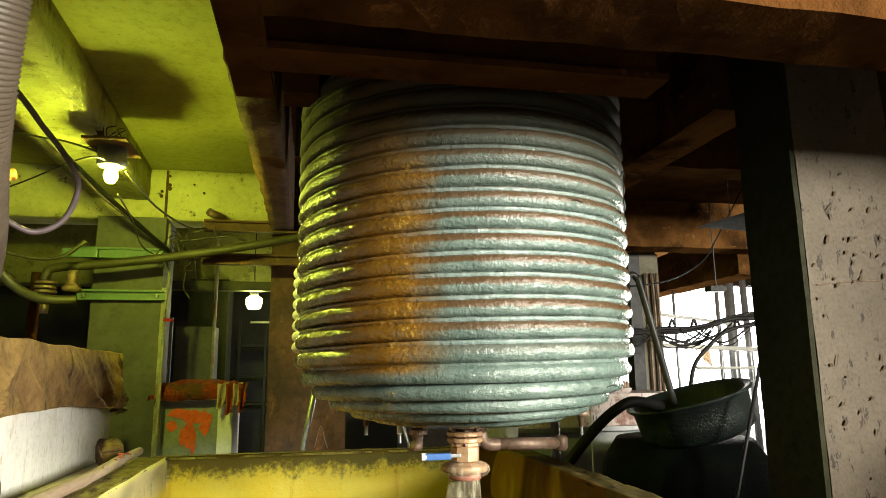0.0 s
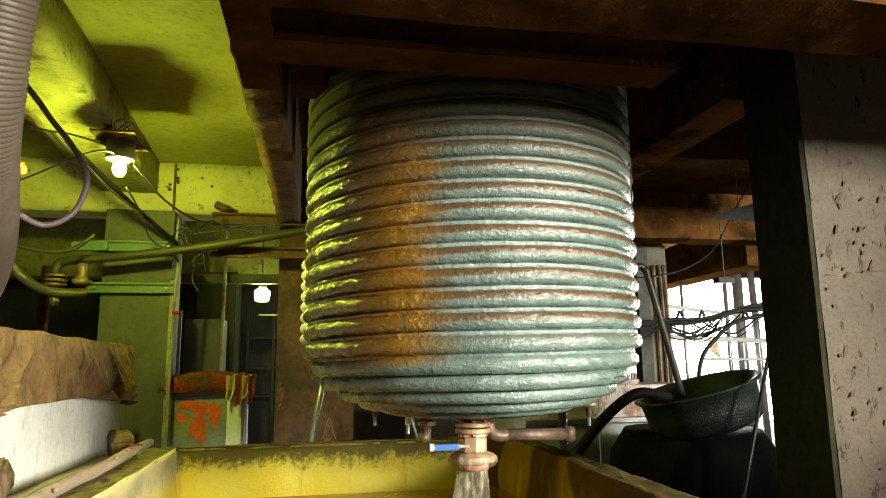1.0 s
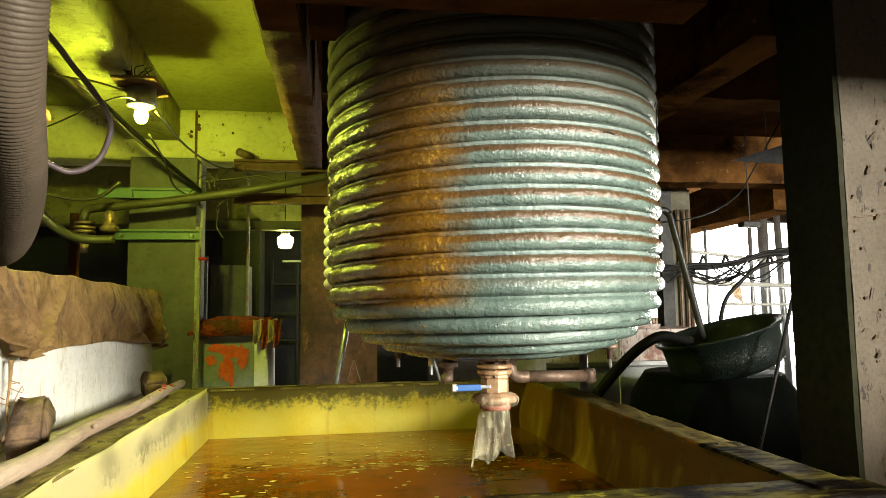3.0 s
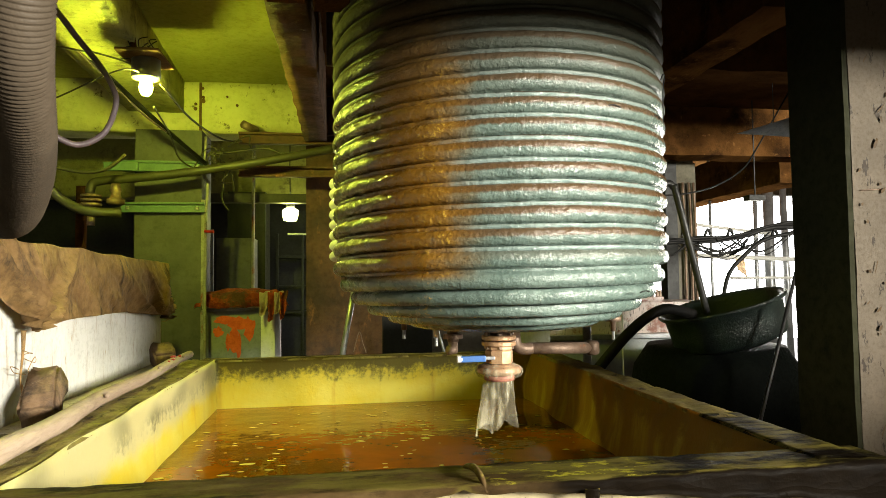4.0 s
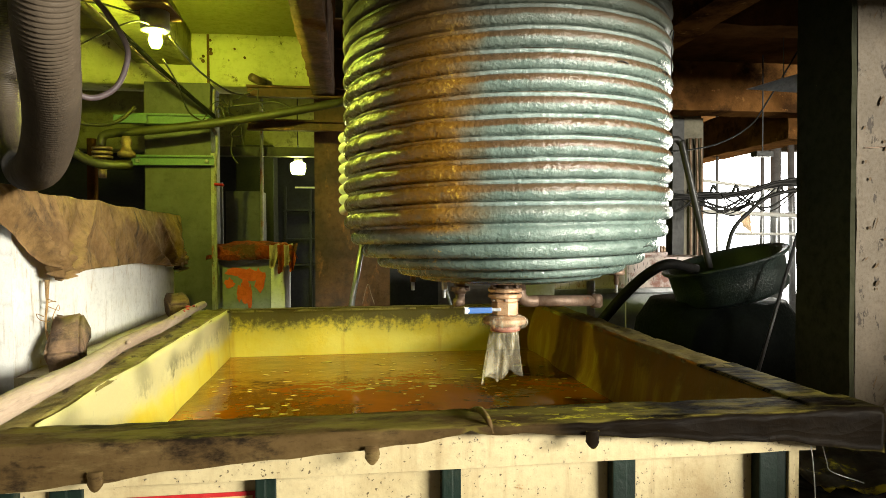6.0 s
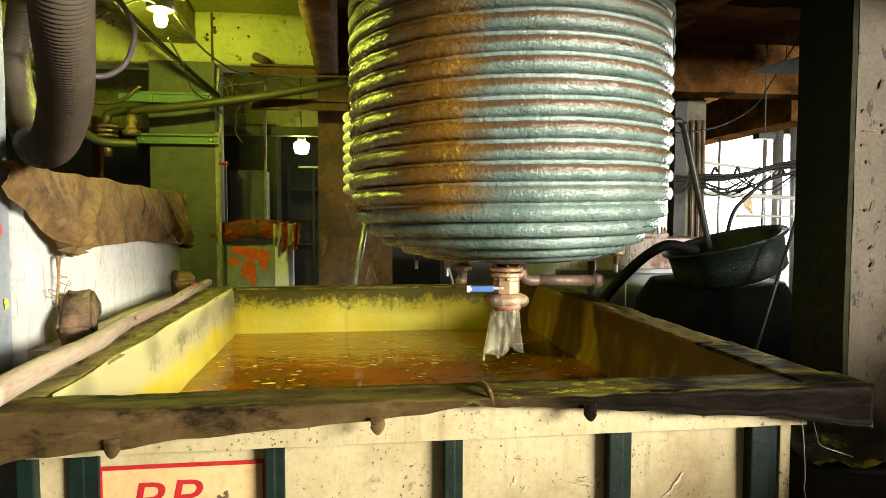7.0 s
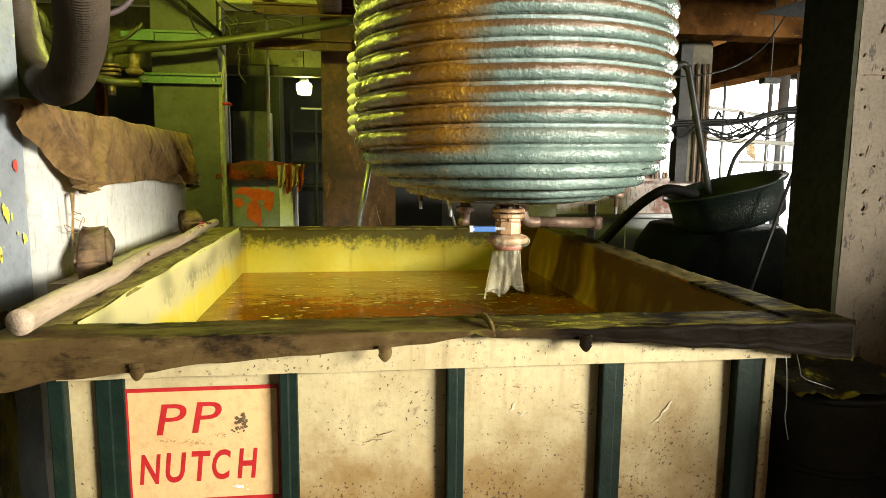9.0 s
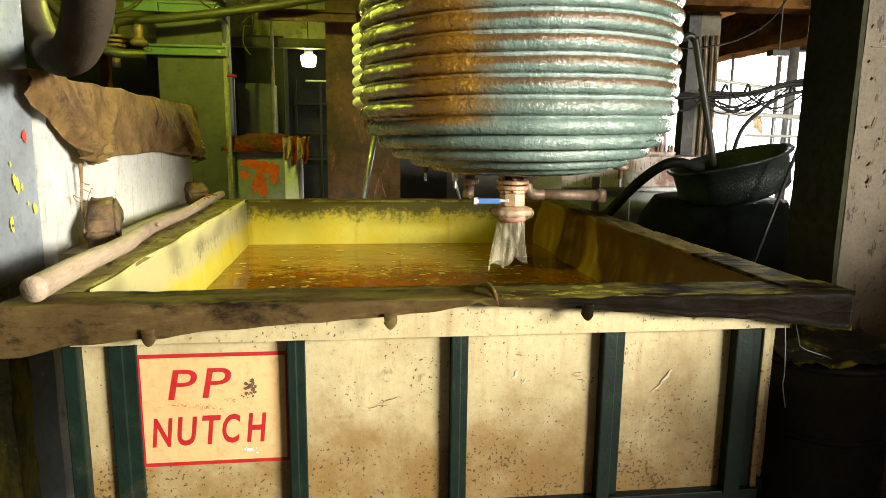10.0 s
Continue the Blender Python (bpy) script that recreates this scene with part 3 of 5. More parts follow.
def right_lining(u, v):
    sag = 0.055 * math.sin(math.pi * min(1, max(0, (v - 0.1) / 0.85))) * (0.6 + 0.9 * wob(u * 5 + 3, v * 2)) + 0.02 * (1 - v)
    fold = 0.015 * max(0, wob(u * 13, v * 4 + u * 6, 7))
    return (TR - 0.004 - max(0, sag) - fold, T0 + (T1 - T0) * u, 0.40 + 0.452 * v)


part("lining_right", sheet(right_lining, 80, 24, 0.006), DYE, tank, "sagging yellow-brown lining with painted shade", True)
part("lining_front", sheet(lambda u, v: (TR + (TL - TR) * u, T0 + 0.006 * wob(u * 9, v * 3, 9), 0.40 + 0.432 * v), 50, 12, 0.006), DYE, tank, "yellow-stained lining", True)


# rims: folded dark lining over the four top edges
def rim_cap(a, b, inner, outer, drop_in, drop_out, amp, seed, n=90, top=RIM):
    """Folded lining over an edge from a to b (x, y); inner and outer are widths across it; drops may be functions of u."""
    a, b = Vector((*a, 0)), Vector((*b, 0))
    d = (b - a).normalized()
    s = Vector((-d.y, d.x, 0))
    def f(u, v):
        di, do = (q(u) if callable(q) else q for q in (drop_in, drop_out))
        L = di + inner + outer + do
        q = v * L
        if q < di:
            off, z = inner, -di + q
        elif q < di + inner + outer:
            off, z = inner - (q - di), 0.0
        else:
            off, z = -outer, -(q - di - inner - outer)
        p = a + (b - a) * u + s * off
        w = amp * wob(u * 11 + seed, v * 3, seed) + amp * 0.6 * wob(u * 37 + seed, v * 6, seed + 2) + amp * 0.35 * abs(wob(u * 80, v * 2, seed))
        k = 1.0 if abs(z) < 0.002 else 0.3
        return (p.x + s.x * w * (0.3 if k == 1 else 1.1), p.y + s.y * w * (0.3 if k == 1 else 1.1), top + z + w * k)
    return sheet(f, n, 16, 0.004)


# s points to the left of the run, which is the inside for a counter-clockwise walk
FRONT_DROP = [(0, 0.098), (0.1, 0.075), (0.28, 0.047), (0.42, 0.033), (0.508, 0.018), (0.523, 0.006), (0.53, 0.012), (0.7, 0.034), (0.9, 0.064), (1, 0.09)]
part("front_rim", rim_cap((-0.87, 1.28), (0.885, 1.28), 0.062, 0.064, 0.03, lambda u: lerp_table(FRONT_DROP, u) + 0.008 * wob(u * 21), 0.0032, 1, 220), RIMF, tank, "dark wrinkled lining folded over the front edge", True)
part("right_rim", rim_cap((0.795, 1.62), (0.795, 3.30), 0.048, 0.05, 0.012, 0.05, 0.007, 5, 160), RIMY, tank, "", True)
part("corner_lining", rim_cap((0.795, 1.25), (0.795, 1.68), 0.054, 0.056, 0.006, 0.06, 0.0016, 9, 50, RIM + 0.003), RIMF, tank, "black sheeting folded over the corner", True)
part("back_rim", rim_cap((0.80, 3.265), (-0.80, 3.265), 0.03, 0.04, 0.012, 0.05, 0.003, 8), RIMY, tank, "", True)
part("left_rim", rim_cap((-0.80, 3.30), (-0.80, 1.25), 0.05, 0.06, 0.008, 0.06, 0.008, 11, 160), RIMY, tank, "", True)
for x, z in ((-0.593, 0.79), (-0.132, 0.812), (0.274, 0.82)):
    part("tab", sheet(lambda u, v, x=x, z=z: (x - 0.013 + 0.026 * u + 0.002 * wob(v * 5, x), 1.208 - 0.004 * math.sin(u * 3.1) , z + 0.015 - 0.034 * v + 0.012 * v * (2 * u - 1) ** 2), 6, 8, 0.006), RIMF, tank, "small brown tab hanging below the rim", True)
part("rim_fold", tube([(0.088, 1.218, 0.835), (0.081, 1.23, 0.858), (0.076, 1.27, 0.864), (0.071, 1.31, 0.856), (0.068, 1.335, 0.846)], [0.003, 0.006, 0.007, 0.005, 0.003], 8, None, 5), RIMF, tank, "pinched fold of lining", True)
SIGN = part("sign_panel", rough_box(-0.648, 1.2965, 0.482, -0.347, 1.2985, 0.722, 0.05, 0.0003), SIGNP, tank, "hand-painted orange-cream sign with a red border")
for a in ((-0.648, 0.7165, -0.347, 0.7245), (-0.648, 0.4775, -0.347, 0.4855), (-0.651, 0.478, -0.642, 0.7245), (-0.351, 0.478, -0.3465, 0.7245)):
    part("border_line", rough_box(a[0], 1.2957, a[1], a[2], 1.2972, a[3], 0.02, 0.0003, a[0]), REDP, SIGN)


def letters(body, x0, z0, x1, z1, weight=0.0022):
    """Lettering that fills the rectangle from (x0, z0) to (x1, z1) on the sign."""
    c = bpy.data.curves.new("lettering", "FONT")
    c.body, c.size, c.extrude, c.shear, c.offset = body, 0.1, 0.0003, 0.16, weight
    c.resolution_u = 4
    tmp = bpy.data.objects.new("lettering", c)
    scene.collection.objects.link(tmp)
    me = bpy.data.meshes.new_from_object(tmp.evaluated_get(bpy.context.evaluated_depsgraph_get()))
    bpy.data.objects.remove(tmp)
    bm = bmesh.new()
    bm.from_mesh(me)
    lx, hx = min(v.co.x for v in bm.verts), max(v.co.x for v in bm.verts)
    ly, hy = min(v.co.y for v in bm.verts), max(v.co.y for v in bm.verts)
    for v in bm.verts:
        v.co = Vector((x0 + (v.co.x - lx) / (hx - lx) * (x1 - x0), 1.2961 - v.co.z * 0.5, z0 + (v.co.y - ly) / (hy - ly) * (z1 - z0)))
    part("lettering", bm, REDP, SIGN, "red hand-painted lettering")


letters("P", -0.590, 0.625, -0.530, 0.690, 0.0002)
letters("P", -0.521, 0.627, -0.461, 0.692, 0.0002)
for ch, a, b, d in (("N", -0.627, -0.584, 0), ("U", -0.576, -0.534, 1), ("T", -0.524, -0.486, 2), ("C", -0.484, -0.446, 3), ("H", -0.434, -0.392, 3)):
    letters(ch, a, 0.521 + d * 0.001, b, 0.585 + d * 0.0015)


# ---- liquid in the tank ----
def liquid_material():
    m, nt, bsdf = nodes_of("orange_dye_liquor")
    co = coords(nt)
    n = noise_node(nt, co, 2.2, 5, 0.6)
    col = blend(nt, span(nt, n, 0.40, 0.60), (0.36, 0.105, 0.001), (0.18, 0.075, 0.0015))
    nt.links.new(col, bsdf.inputs["Base Color"])
    bsdf.inputs["Roughness"].default_value, bsdf.inputs["IOR"].default_value = 0.025, 1.5
    bumped(nt, bsdf, noise_node(nt, co, 7, 3, 0.5), 0.36, 0.012)
    return m


liq = whole("dye_liquor", rough_box(-0.735, 1.36, 0.42, 0.745, 3.225, WATER, 0.1, 0.0), liquid_material(), "orange-brown dye liquor half filling the tank", "liquid", "", "structure")
FOAM = surface("yellow_scum", (0.55, 0.48, 0.05), (0.70, 0.62, 0.15), 20, 0.6, 0, 0.3, 80)
bm = bmesh.new()
rnd = random.Random(5)
for i in range(420):
    x, y = rnd.uniform(-0.7, 0.66), rnd.uniform(1.45, 3.15)
    if wob(x * 2.6, y * 2.6, 3) < -0.05 + rnd.random() * 0.25 - 0.15:
        continue
    r = rnd.uniform(0.002, 0.009) * (2.0 if rnd.random() < 0.12 else 1)
    n = 9
    st = rnd.uniform(1, 2.2)
    vs = [bm.verts.new((x + st * r * (0.7 + 0.5 * rnd.random()) * math.cos(k * 6.283 / n), y + r * (0.7 + 0.5 * rnd.random()) * math.sin(k * 6.283 / n), WATER + 0.0012)) for k in range(n)]
    c = bm.verts.new((x, y, WATER + 0.0025))
    for k in range(n):
        bm.faces.new((vs[k], vs[(k + 1) % n], c))
whole("floating_scum", bm, FOAM, "pale yellow flecks of scum on the liquor", "scum", "", "stuff")


# ---- the reactor ----
VX, VY, VR, PITCH, Z0 = 0.312, 2.07, 0.4765, 0.0525, 1.222


def coil_material(name, low, high, dirt):
    """Glossy teal paint with settled dirt, a rust-brown run and painted shade towards the top; dirt is how far it
    covers.
    """
    m, nt, bsdf = nodes_of(name)
    co = coords(nt)
    sep = nt.nodes.new("ShaderNodeSeparateXYZ")
    nt.links.new(co, sep.inputs[0])
    geo = nt.nodes.new("ShaderNodeNewGeometry")
    up = nt.nodes.new("ShaderNodeSeparateXYZ")
    nt.links.new(geo.outputs["Normal"], up.inputs[0])
    n = noise_node(nt, co, 7, 7, 0.65)
    f = noise_node(nt, co, 105, 4, 0.65)
    m2 = noise_node(nt, co, 22, 6, 0.7)
    col = blend(nt, span(nt, n, 0.3, 0.7), low, high)
    col = blend(nt, span(nt, m2, 0.58, 0.75, 0, 0.5), col, (0.13, 0.16, 0.13))
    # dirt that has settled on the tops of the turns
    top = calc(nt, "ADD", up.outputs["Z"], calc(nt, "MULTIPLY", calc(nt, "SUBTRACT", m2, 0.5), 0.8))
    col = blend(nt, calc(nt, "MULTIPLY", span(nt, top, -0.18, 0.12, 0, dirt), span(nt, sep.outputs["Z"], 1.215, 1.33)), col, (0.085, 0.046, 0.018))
    # a broad run of rust-brown spilt liquor down one side
    edge = calc(nt, "ADD", sep.outputs["X"], calc(nt, "MULTIPLY", calc(nt, "SUBTRACT", n, 0.5), 0.16))
    run = calc(nt, "MULTIPLY", span(nt, edge, 0.03, 0.19, 1, 0), span(nt, edge, -0.14, -0.03, 0.45, 1))
    run = calc(nt, "MULTIPLY", run, span(nt, sep.outputs["Z"], 1.19, 1.215))
    col = blend(nt, calc(nt, "MULTIPLY", run, span(nt, m2, 0.25, 0.5, 0.55, 1.0)), col, (0.24, 0.115, 0.011))
    # Golden specks are the run's glossy highlights, painted into the colour.
    core = calc(nt, "MULTIPLY", span(nt, edge, 0.0, 0.05), span(nt, edge, 0.07, 0.11, 1, 0))
    col = blend(nt, calc(nt, "MULTIPLY", core, calc(nt, "MULTIPLY", span(nt, f, 0.52, 0.62, 0, 0.9), span(nt, m2, 0.48, 0.62))), col, (0.58, 0.37, 0.05))
    col = blend(nt, span(nt, f, 0.66, 0.78, 0, 0.8), col, (0.42, 0.42, 0.33))
    # Shade under the deck beams put into the upper turns' colour and gloss.
    top_shade = calc(nt, "ADD", sep.outputs["Z"], calc(nt, "MULTIPLY", calc(nt, "SUBTRACT", n, 0.5), 0.25))
    col = blend(nt, span(nt, top_shade, 1.50, 1.88, 0, 0.9), col, (0.036, 0.030, 0.018))
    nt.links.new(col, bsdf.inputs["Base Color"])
    matte_top = span(nt, top_shade, 1.55, 1.85)
    nt.links.new(calc(nt, "MAXIMUM", span(nt, m2, 0.35, 0.65, 0.10, 0.38), calc(nt, "MULTIPLY", matte_top, 0.8)), bsdf.inputs["Roughness"])
    nt.links.new(span(nt, top_shade, 1.60, 1.85, 0.4, 0.0), bsdf.inputs["Coat Weight"])
    nt.links.new(span(nt, top_shade, 1.60, 1.85, 0.5, 0.1), bsdf.inputs["Specular IOR Level"])
    lumps = noise_node(nt, co, 52, 3, 0.6, (1, 1, 2.2))
    bumped(nt, bsdf, calc(nt, "ADD", calc(nt, "ADD", m2, lumps), calc(nt, "MULTIPLY", f, 0.8)), 0.58, 0.007)
    bsdf.inputs["Coat Roughness"].default_value = 0.12
    nt.links.new(bsdf.inputs["Normal"].links[0].from_socket, bsdf.inputs["Coat Normal"])
    return m


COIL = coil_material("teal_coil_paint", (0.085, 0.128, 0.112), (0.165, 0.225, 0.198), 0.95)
# Weld strips: less dirt, and a paler teal for the light they catch.
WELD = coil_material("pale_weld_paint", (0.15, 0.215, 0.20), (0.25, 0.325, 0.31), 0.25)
reactor = thing("reactor_vessel", (VX, VY, 1.06), "teal-painted reactor wrapped in half-pipe coils, streaked with rust", "reactor vessel")


def turn(r0, z0, r1, z1, minor, seed, n=120):
    """One round turn of pipe, from radius r0 at height z0 to r1 at z1."""
    pts, rad = [], []
    for i in range(n + 1):
        u = i / n
        a = 2 * math.pi * u + 1.2
        r = r0 + (r1 - r0) * u + 0.0016 * wob(math.cos(a) * 3, math.sin(a) * 3, seed)
        z = z0 + (z1 - z0) * u + 0.0022 * wob(math.cos(a) * 2 + 5, math.sin(a) * 2, seed)
        pts.append((VX + r * math.cos(a), VY + r * math.sin(a), z))
        rad.append(minor * (1 + 0.04 * wob(math.cos(a) * 9, math.sin(a) * 9, seed + 3)))
    return tube(pts, rad, 14)


def half_pipe_turn(z0, k, n=180):
    """One turn of half pipe welded on the shell: a bulging pipe, a narrow weld strip above it and a dark joint between."""
    bulge = [(VR + 0.0075 + 0.016 * math.cos(math.radians(q)), 0.0195 * math.sin(math.radians(q))) for q in range(-90, 91, 15)]
    strips = [[(VR, -0.0222), (VR + 0.0055, -0.0206), (VR + 0.0075, -0.0195)], bulge, [(VR + 0.0078, 0.0193), (VR + 0.0100, 0.0222), (VR + 0.0112, 0.0255), (VR + 0.0104, 0.0286), (VR + 0.004, 0.0298), (VR, 0.0306)]]
    bm = bmesh.new()
    for s, line_ in enumerate(strips):
        rows = []
        for i in range(n + 1):
            u = i / n
            a = 2 * math.pi * u + 1.2
            ca, sa = math.cos(a), math.sin(a)
            h = k + u
            dr = 0.0014 * wob(ca * 3, sa * 3, h) + 0.0010 * wob(ca * 14, sa * 14, h * 3)
            dz = 0.0022 * wob(ca * 2 + 5, sa * 2, h) + 0.0008 * wob(ca * 11, sa * 11, h * 2 + 3)
            fat = 1 + 0.05 * wob(ca * 9, sa * 9, h + 3)
            if s == 2:
                dr += 0.0016 * wob(ca * 30, sa * 30, h * 4)
            rows.append([bm.verts.new((VX + (VR + (r - VR) * fat + dr) * ca, VY + (VR + (r - VR) * fat + dr) * sa, z0 + PITCH * u + z * (fat if s == 1 else 1) + dz)) for r, z in line_])
        for p, q in zip(rows, rows[1:]):
            for j in range(len(line_) - 1):
                bm.faces.new((p[j], q[j], q[j + 1], p[j + 1])).material_index = 1 if s == 2 else 0
    return bm


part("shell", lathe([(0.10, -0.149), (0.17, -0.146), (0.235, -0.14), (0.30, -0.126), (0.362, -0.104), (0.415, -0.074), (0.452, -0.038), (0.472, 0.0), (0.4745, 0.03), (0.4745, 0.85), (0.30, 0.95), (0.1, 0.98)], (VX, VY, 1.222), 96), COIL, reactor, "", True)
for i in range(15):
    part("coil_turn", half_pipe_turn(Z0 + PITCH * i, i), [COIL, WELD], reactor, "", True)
DISH = [(0.472, 1.222), (0.452, 1.178), (0.415, 1.142), (0.362, 1.113), (0.30, 1.092), (0.235, 1.080), (0.17, 1.074)]
for (ra, za), (rb, zb) in zip(DISH, DISH[1:]):
    part("coil_turn", turn(rb, zb, ra, za, 0.0215, rb), COIL, reactor, "", True)
for a in (20, 110, 200, 290):
    c, s = math.cos(radians(a)), math.sin(radians(a))
    part("support_lug", box(VX + 0.53 * c - 0.05, VY + 0.53 * s - 0.05, 1.96, VX + 0.53 * c + 0.05, VY + 0.53 * s + 0.05, 2.36, 0.004), STEEL, reactor)

# a tie wire and stray bits of wire stuck on the turns
def on_coil(deg, z, out=0.0):
    return (VX + (VR + 0.0245 + out) * math.cos(radians(deg)), VY + (VR + 0.0245 + out) * math.sin(radians(deg)), z)


part("tie_wire", tube([on_coil(-37, 1.745, -0.004), on_coil(-38, 1.757, 0.004), on_coil(-35.5, 1.758, 0.005), on_coil(-36.2, 1.735, 0.003), on_coil(-36.6, 1.70, 0.001), on_coil(-36.2, 1.66, 0.0), on_coil(-36.9, 1.625, 0.0)], 0.0016, 5, None, 6), BLACK, reactor, "thin dark tie wire round two turns", True)
for d, z, w in ((-70, 1.622, 5), (-47, 1.628, 6), (-58, 1.165, 5)):
    part("wire_bit", tube([on_coil(d, z, -0.003), on_coil(d + w * 0.4, z + 0.004, 0.003), on_coil(d + w, z + 0.001, -0.001)], 0.0015, 5, None, 4), BLACK, reactor, "stray bit of dark wire", True)

# small fittings under the dish
for x, y, z, mtl in ((0.112, 2.02, 1.083, WHITEM), (0.02, 2.05, 1.105, IRON), (0.66, 2.02, 1.09, IRON)):
    w = part("stub", lathe([(0.008, -0.03), (0.008, 0.0), (0.024, 0.0), (0.026, 0.012), (0.02, 0.016), (0.012, 0.018), (0.012, 0.06)], (x, y, z - 0.02), 12), mtl, reactor, "small capped stub", True)
    part("stem", tube([(x, y, z - 0.075), (x, y, z - 0.045)], 0.005, 8), STEELG, w)

# outlet: pipe, flanges, valve
valve = thing("outlet_valve", (VX, VY, 1.06), "rusty bronze flanged ball valve with blue lever", "valve")
part("pipe", lathe([(0.03, 0), (0.03, 0.09)], (VX, VY, 1.03), 20), IRON, valve, "", True)
for z, r, h in ((1.018, 0.053, 0.014), (1.000, 0.053, 0.014)):
    fl = part("flange", lathe([(r - 0.003, 0), (r, 0.003), (r, h - 0.003), (r - 0.003, h)], (VX, VY, z), 24), BRASS, valve)
    for k in range(6):
        a = k * math.pi / 3 + 0.4
        part("bolt", lathe([(0.008, -0.008), (0.008, 0.0), (0.005, 0.001), (0.005, h), (0.008, h + 0.001), (0.008, h + 0.009)], (VX + 0.041 * math.cos(a), VY + 0.041 * math.sin(a), z), 6), IRON, fl)
part("valve_body", lathe([(0.036, 0), (0.043, 0.004), (0.043, 0.04), (0.040, 0.044), (0.045, 0.046), (0.045, 0.056)], (VX, VY, 0.945), 8), BRASS, valve, "peach-coloured bronze valve body")
part("lower_flange", lathe([(0.05, 0), (0.066, 0.006), (0.069, 0.016), (0.064, 0.026), (0.045, 0.032)], (VX, VY, 0.913), 28), BRASS, valve, "lower flange wrapped in film", True)
part("gasket_ring", lathe([(0.038, 0), (0.046, 0.002), (0.046, 0.016), (0.04, 0.02)], (VX, VY, 0.895), 24), REDF, valve, "reddish ring", True)
lv = part("lever", box(0.185, VY - 0.047, 0.957, 0.262, VY - 0.028, 0.975, 0.003), BLUEH, valve, "blue lever sleeve")
part("lever_end", tube([(0.176, VY - 0.038, 0.966), (0.19, VY - 0.038, 0.966)], 0.011, 8), WHITEM, lv)
part("lever_neck", box(0.26, VY - 0.043, 0.962, 0.29, VY - 0.033, 0.972, 0.002), STEELG, lv)

FILM, nt, bsdf = nodes_of("clear_film")
bsdf.inputs["Base Color"].default_value = (0.82, 0.76, 0.55, 1)
bsdf.inputs["Roughness"].default_value = 0.08
nt.links.new(span(nt, noise_node(nt, coords(nt), 34, 4, 0.65, (1, 1, 0.22)), 0.44, 0.68, 0.06, 0.5), bsdf.inputs["Alpha"])
bumped(nt, bsdf, noise_node(nt, coords(nt), 30, 4, 0.6), 0.5, 0.01)


def bag(u, v):
    a = 2 * math.pi * u
    flare = 0.043 + 0.006 * v
    fold = 1 + 0.34 * v * math.sin(2 * a + 2.4) + 0.16 * v * math.sin(5 * a + v * 3) + 0.08 * v * math.sin(11 * a)
    low = 0.752 + 0.016 * math.sin(a + 2) + 0.014 * math.sin(4 * a)
    z = 0.925 + (low - 0.925) * v
    return (VX - 0.016 * v + flare * fold * math.cos(a), VY + flare * fold * 0.7 * math.sin(a), z)


sleeve = whole("plastic_sleeve", sheet(bag, 60, 24, 0.001), FILM, "torn clear plastic sleeve tied round the outlet", "plastic sleeve", "", "", True)
whole("film_wrap", lathe([(0.046, -0.012), (0.066, -0.004), (0.074, 0.01), (0.072, 0.022), (0.058, 0.03), (0.048, 0.036)], (VX, VY, 0.912), 26), FILM, "crumpled clear film wrapped round the flange", "film", "", "", True)

# side nozzles and rusty drain pipe
drain = thing("drain_pipe", (0.6, 2.3, 0.95), "rusty brown drain pipe below the reactor", "pipe")
part("nozzle", lathe([(0.02, 0), (0.02, 0.03), (0.034, 0.03), (0.034, 0.045), (0.02, 0.045), (0.02, 0.15)], (0.435, 2.35, 0.99), 16), IRON, drain, "", True)
part("elbow", tube([(0.435, 2.35, 1.0), (0.437, 2.35, 0.975), (0.46, 2.36, 0.958), (0.50, 2.37, 0.957)], 0.021, 12, None, 5), IRON, drain, "", True)
part("run", tube([(0.49, 2.37, 0.957), (0.745, 2.42, 0.948)], 0.021, 14), IRON, drain, "", True)
part("cap", lathe([(0.018, -0.026), (0.026, -0.018), (0.026, 0.018), (0.018, 0.026)], (0.745, 2.42, 0.948), 14), IRON, drain, "", True)
part("post", tube([(0.865, 2.79, 0.0), (0.865, 2.79, 0.996)], 0.018, 10), STEELG, drain, "", True)
noz = thing("side_nozzle", (0.20, 2.35, 1.0), "short flanged nozzle under the reactor", "nozzle")
part("neck", lathe([(0.02, 0), (0.02, 0.15)], (0.215, 2.35, 0.99), 16), IRON, noz, "", True)
part("flange", lathe([(0.034, 0), (0.034, 0.016)], (0.215, 2.35, 1.0), 20), IRON, noz)
part("spout", tube([(0.215, 2.35, 0.99), (0.215, 2.34, 0.96), (0.195, 2.33, 0.962)], 0.017, 10), IRON, noz, "", True)

# ---- lamp over the tank ----
lamp = thing("pendant_lamp", (-0.916, 2.75, 2.08), "lit bulb in a tin holder under a small board", "lamp")
part("board", rough_box(-0.998, 2.64, 2.072, -0.842, 2.87, 2.082, 0.03, 0.002), CRUST, lamp, "dark square board")
part("bracket", tube([(-0.975, 2.79, 2.08), (-0.978, 2.80, 2.13), (-0.985, 2.80, 2.17), (-1.02, 2.80, 2.19)], [0.012, 0.013, 0.015, 0.013], 8), STEEL, lamp, "rusty bracket fixed to the beam", True)
part("holder", lathe([(0.050, 0), (0.053, 0.003), (0.054, 0.02), (0.053, 0.022), (0.053, 0.074), (0.02, 0.076)], (-0.916, 2.75, 1.996), 24), STEELG, lamp, "grimy tin holder", True)
part("bulb", lathe([(0.004, -0.036), (0.014, -0.033), (0.022, -0.02), (0.025, -0.004), (0.020, 0.018), (0.014, 0.034)], (-0.916, 2.75, 1.966), 20), BULBM, lamp, "glowing bulb", True)
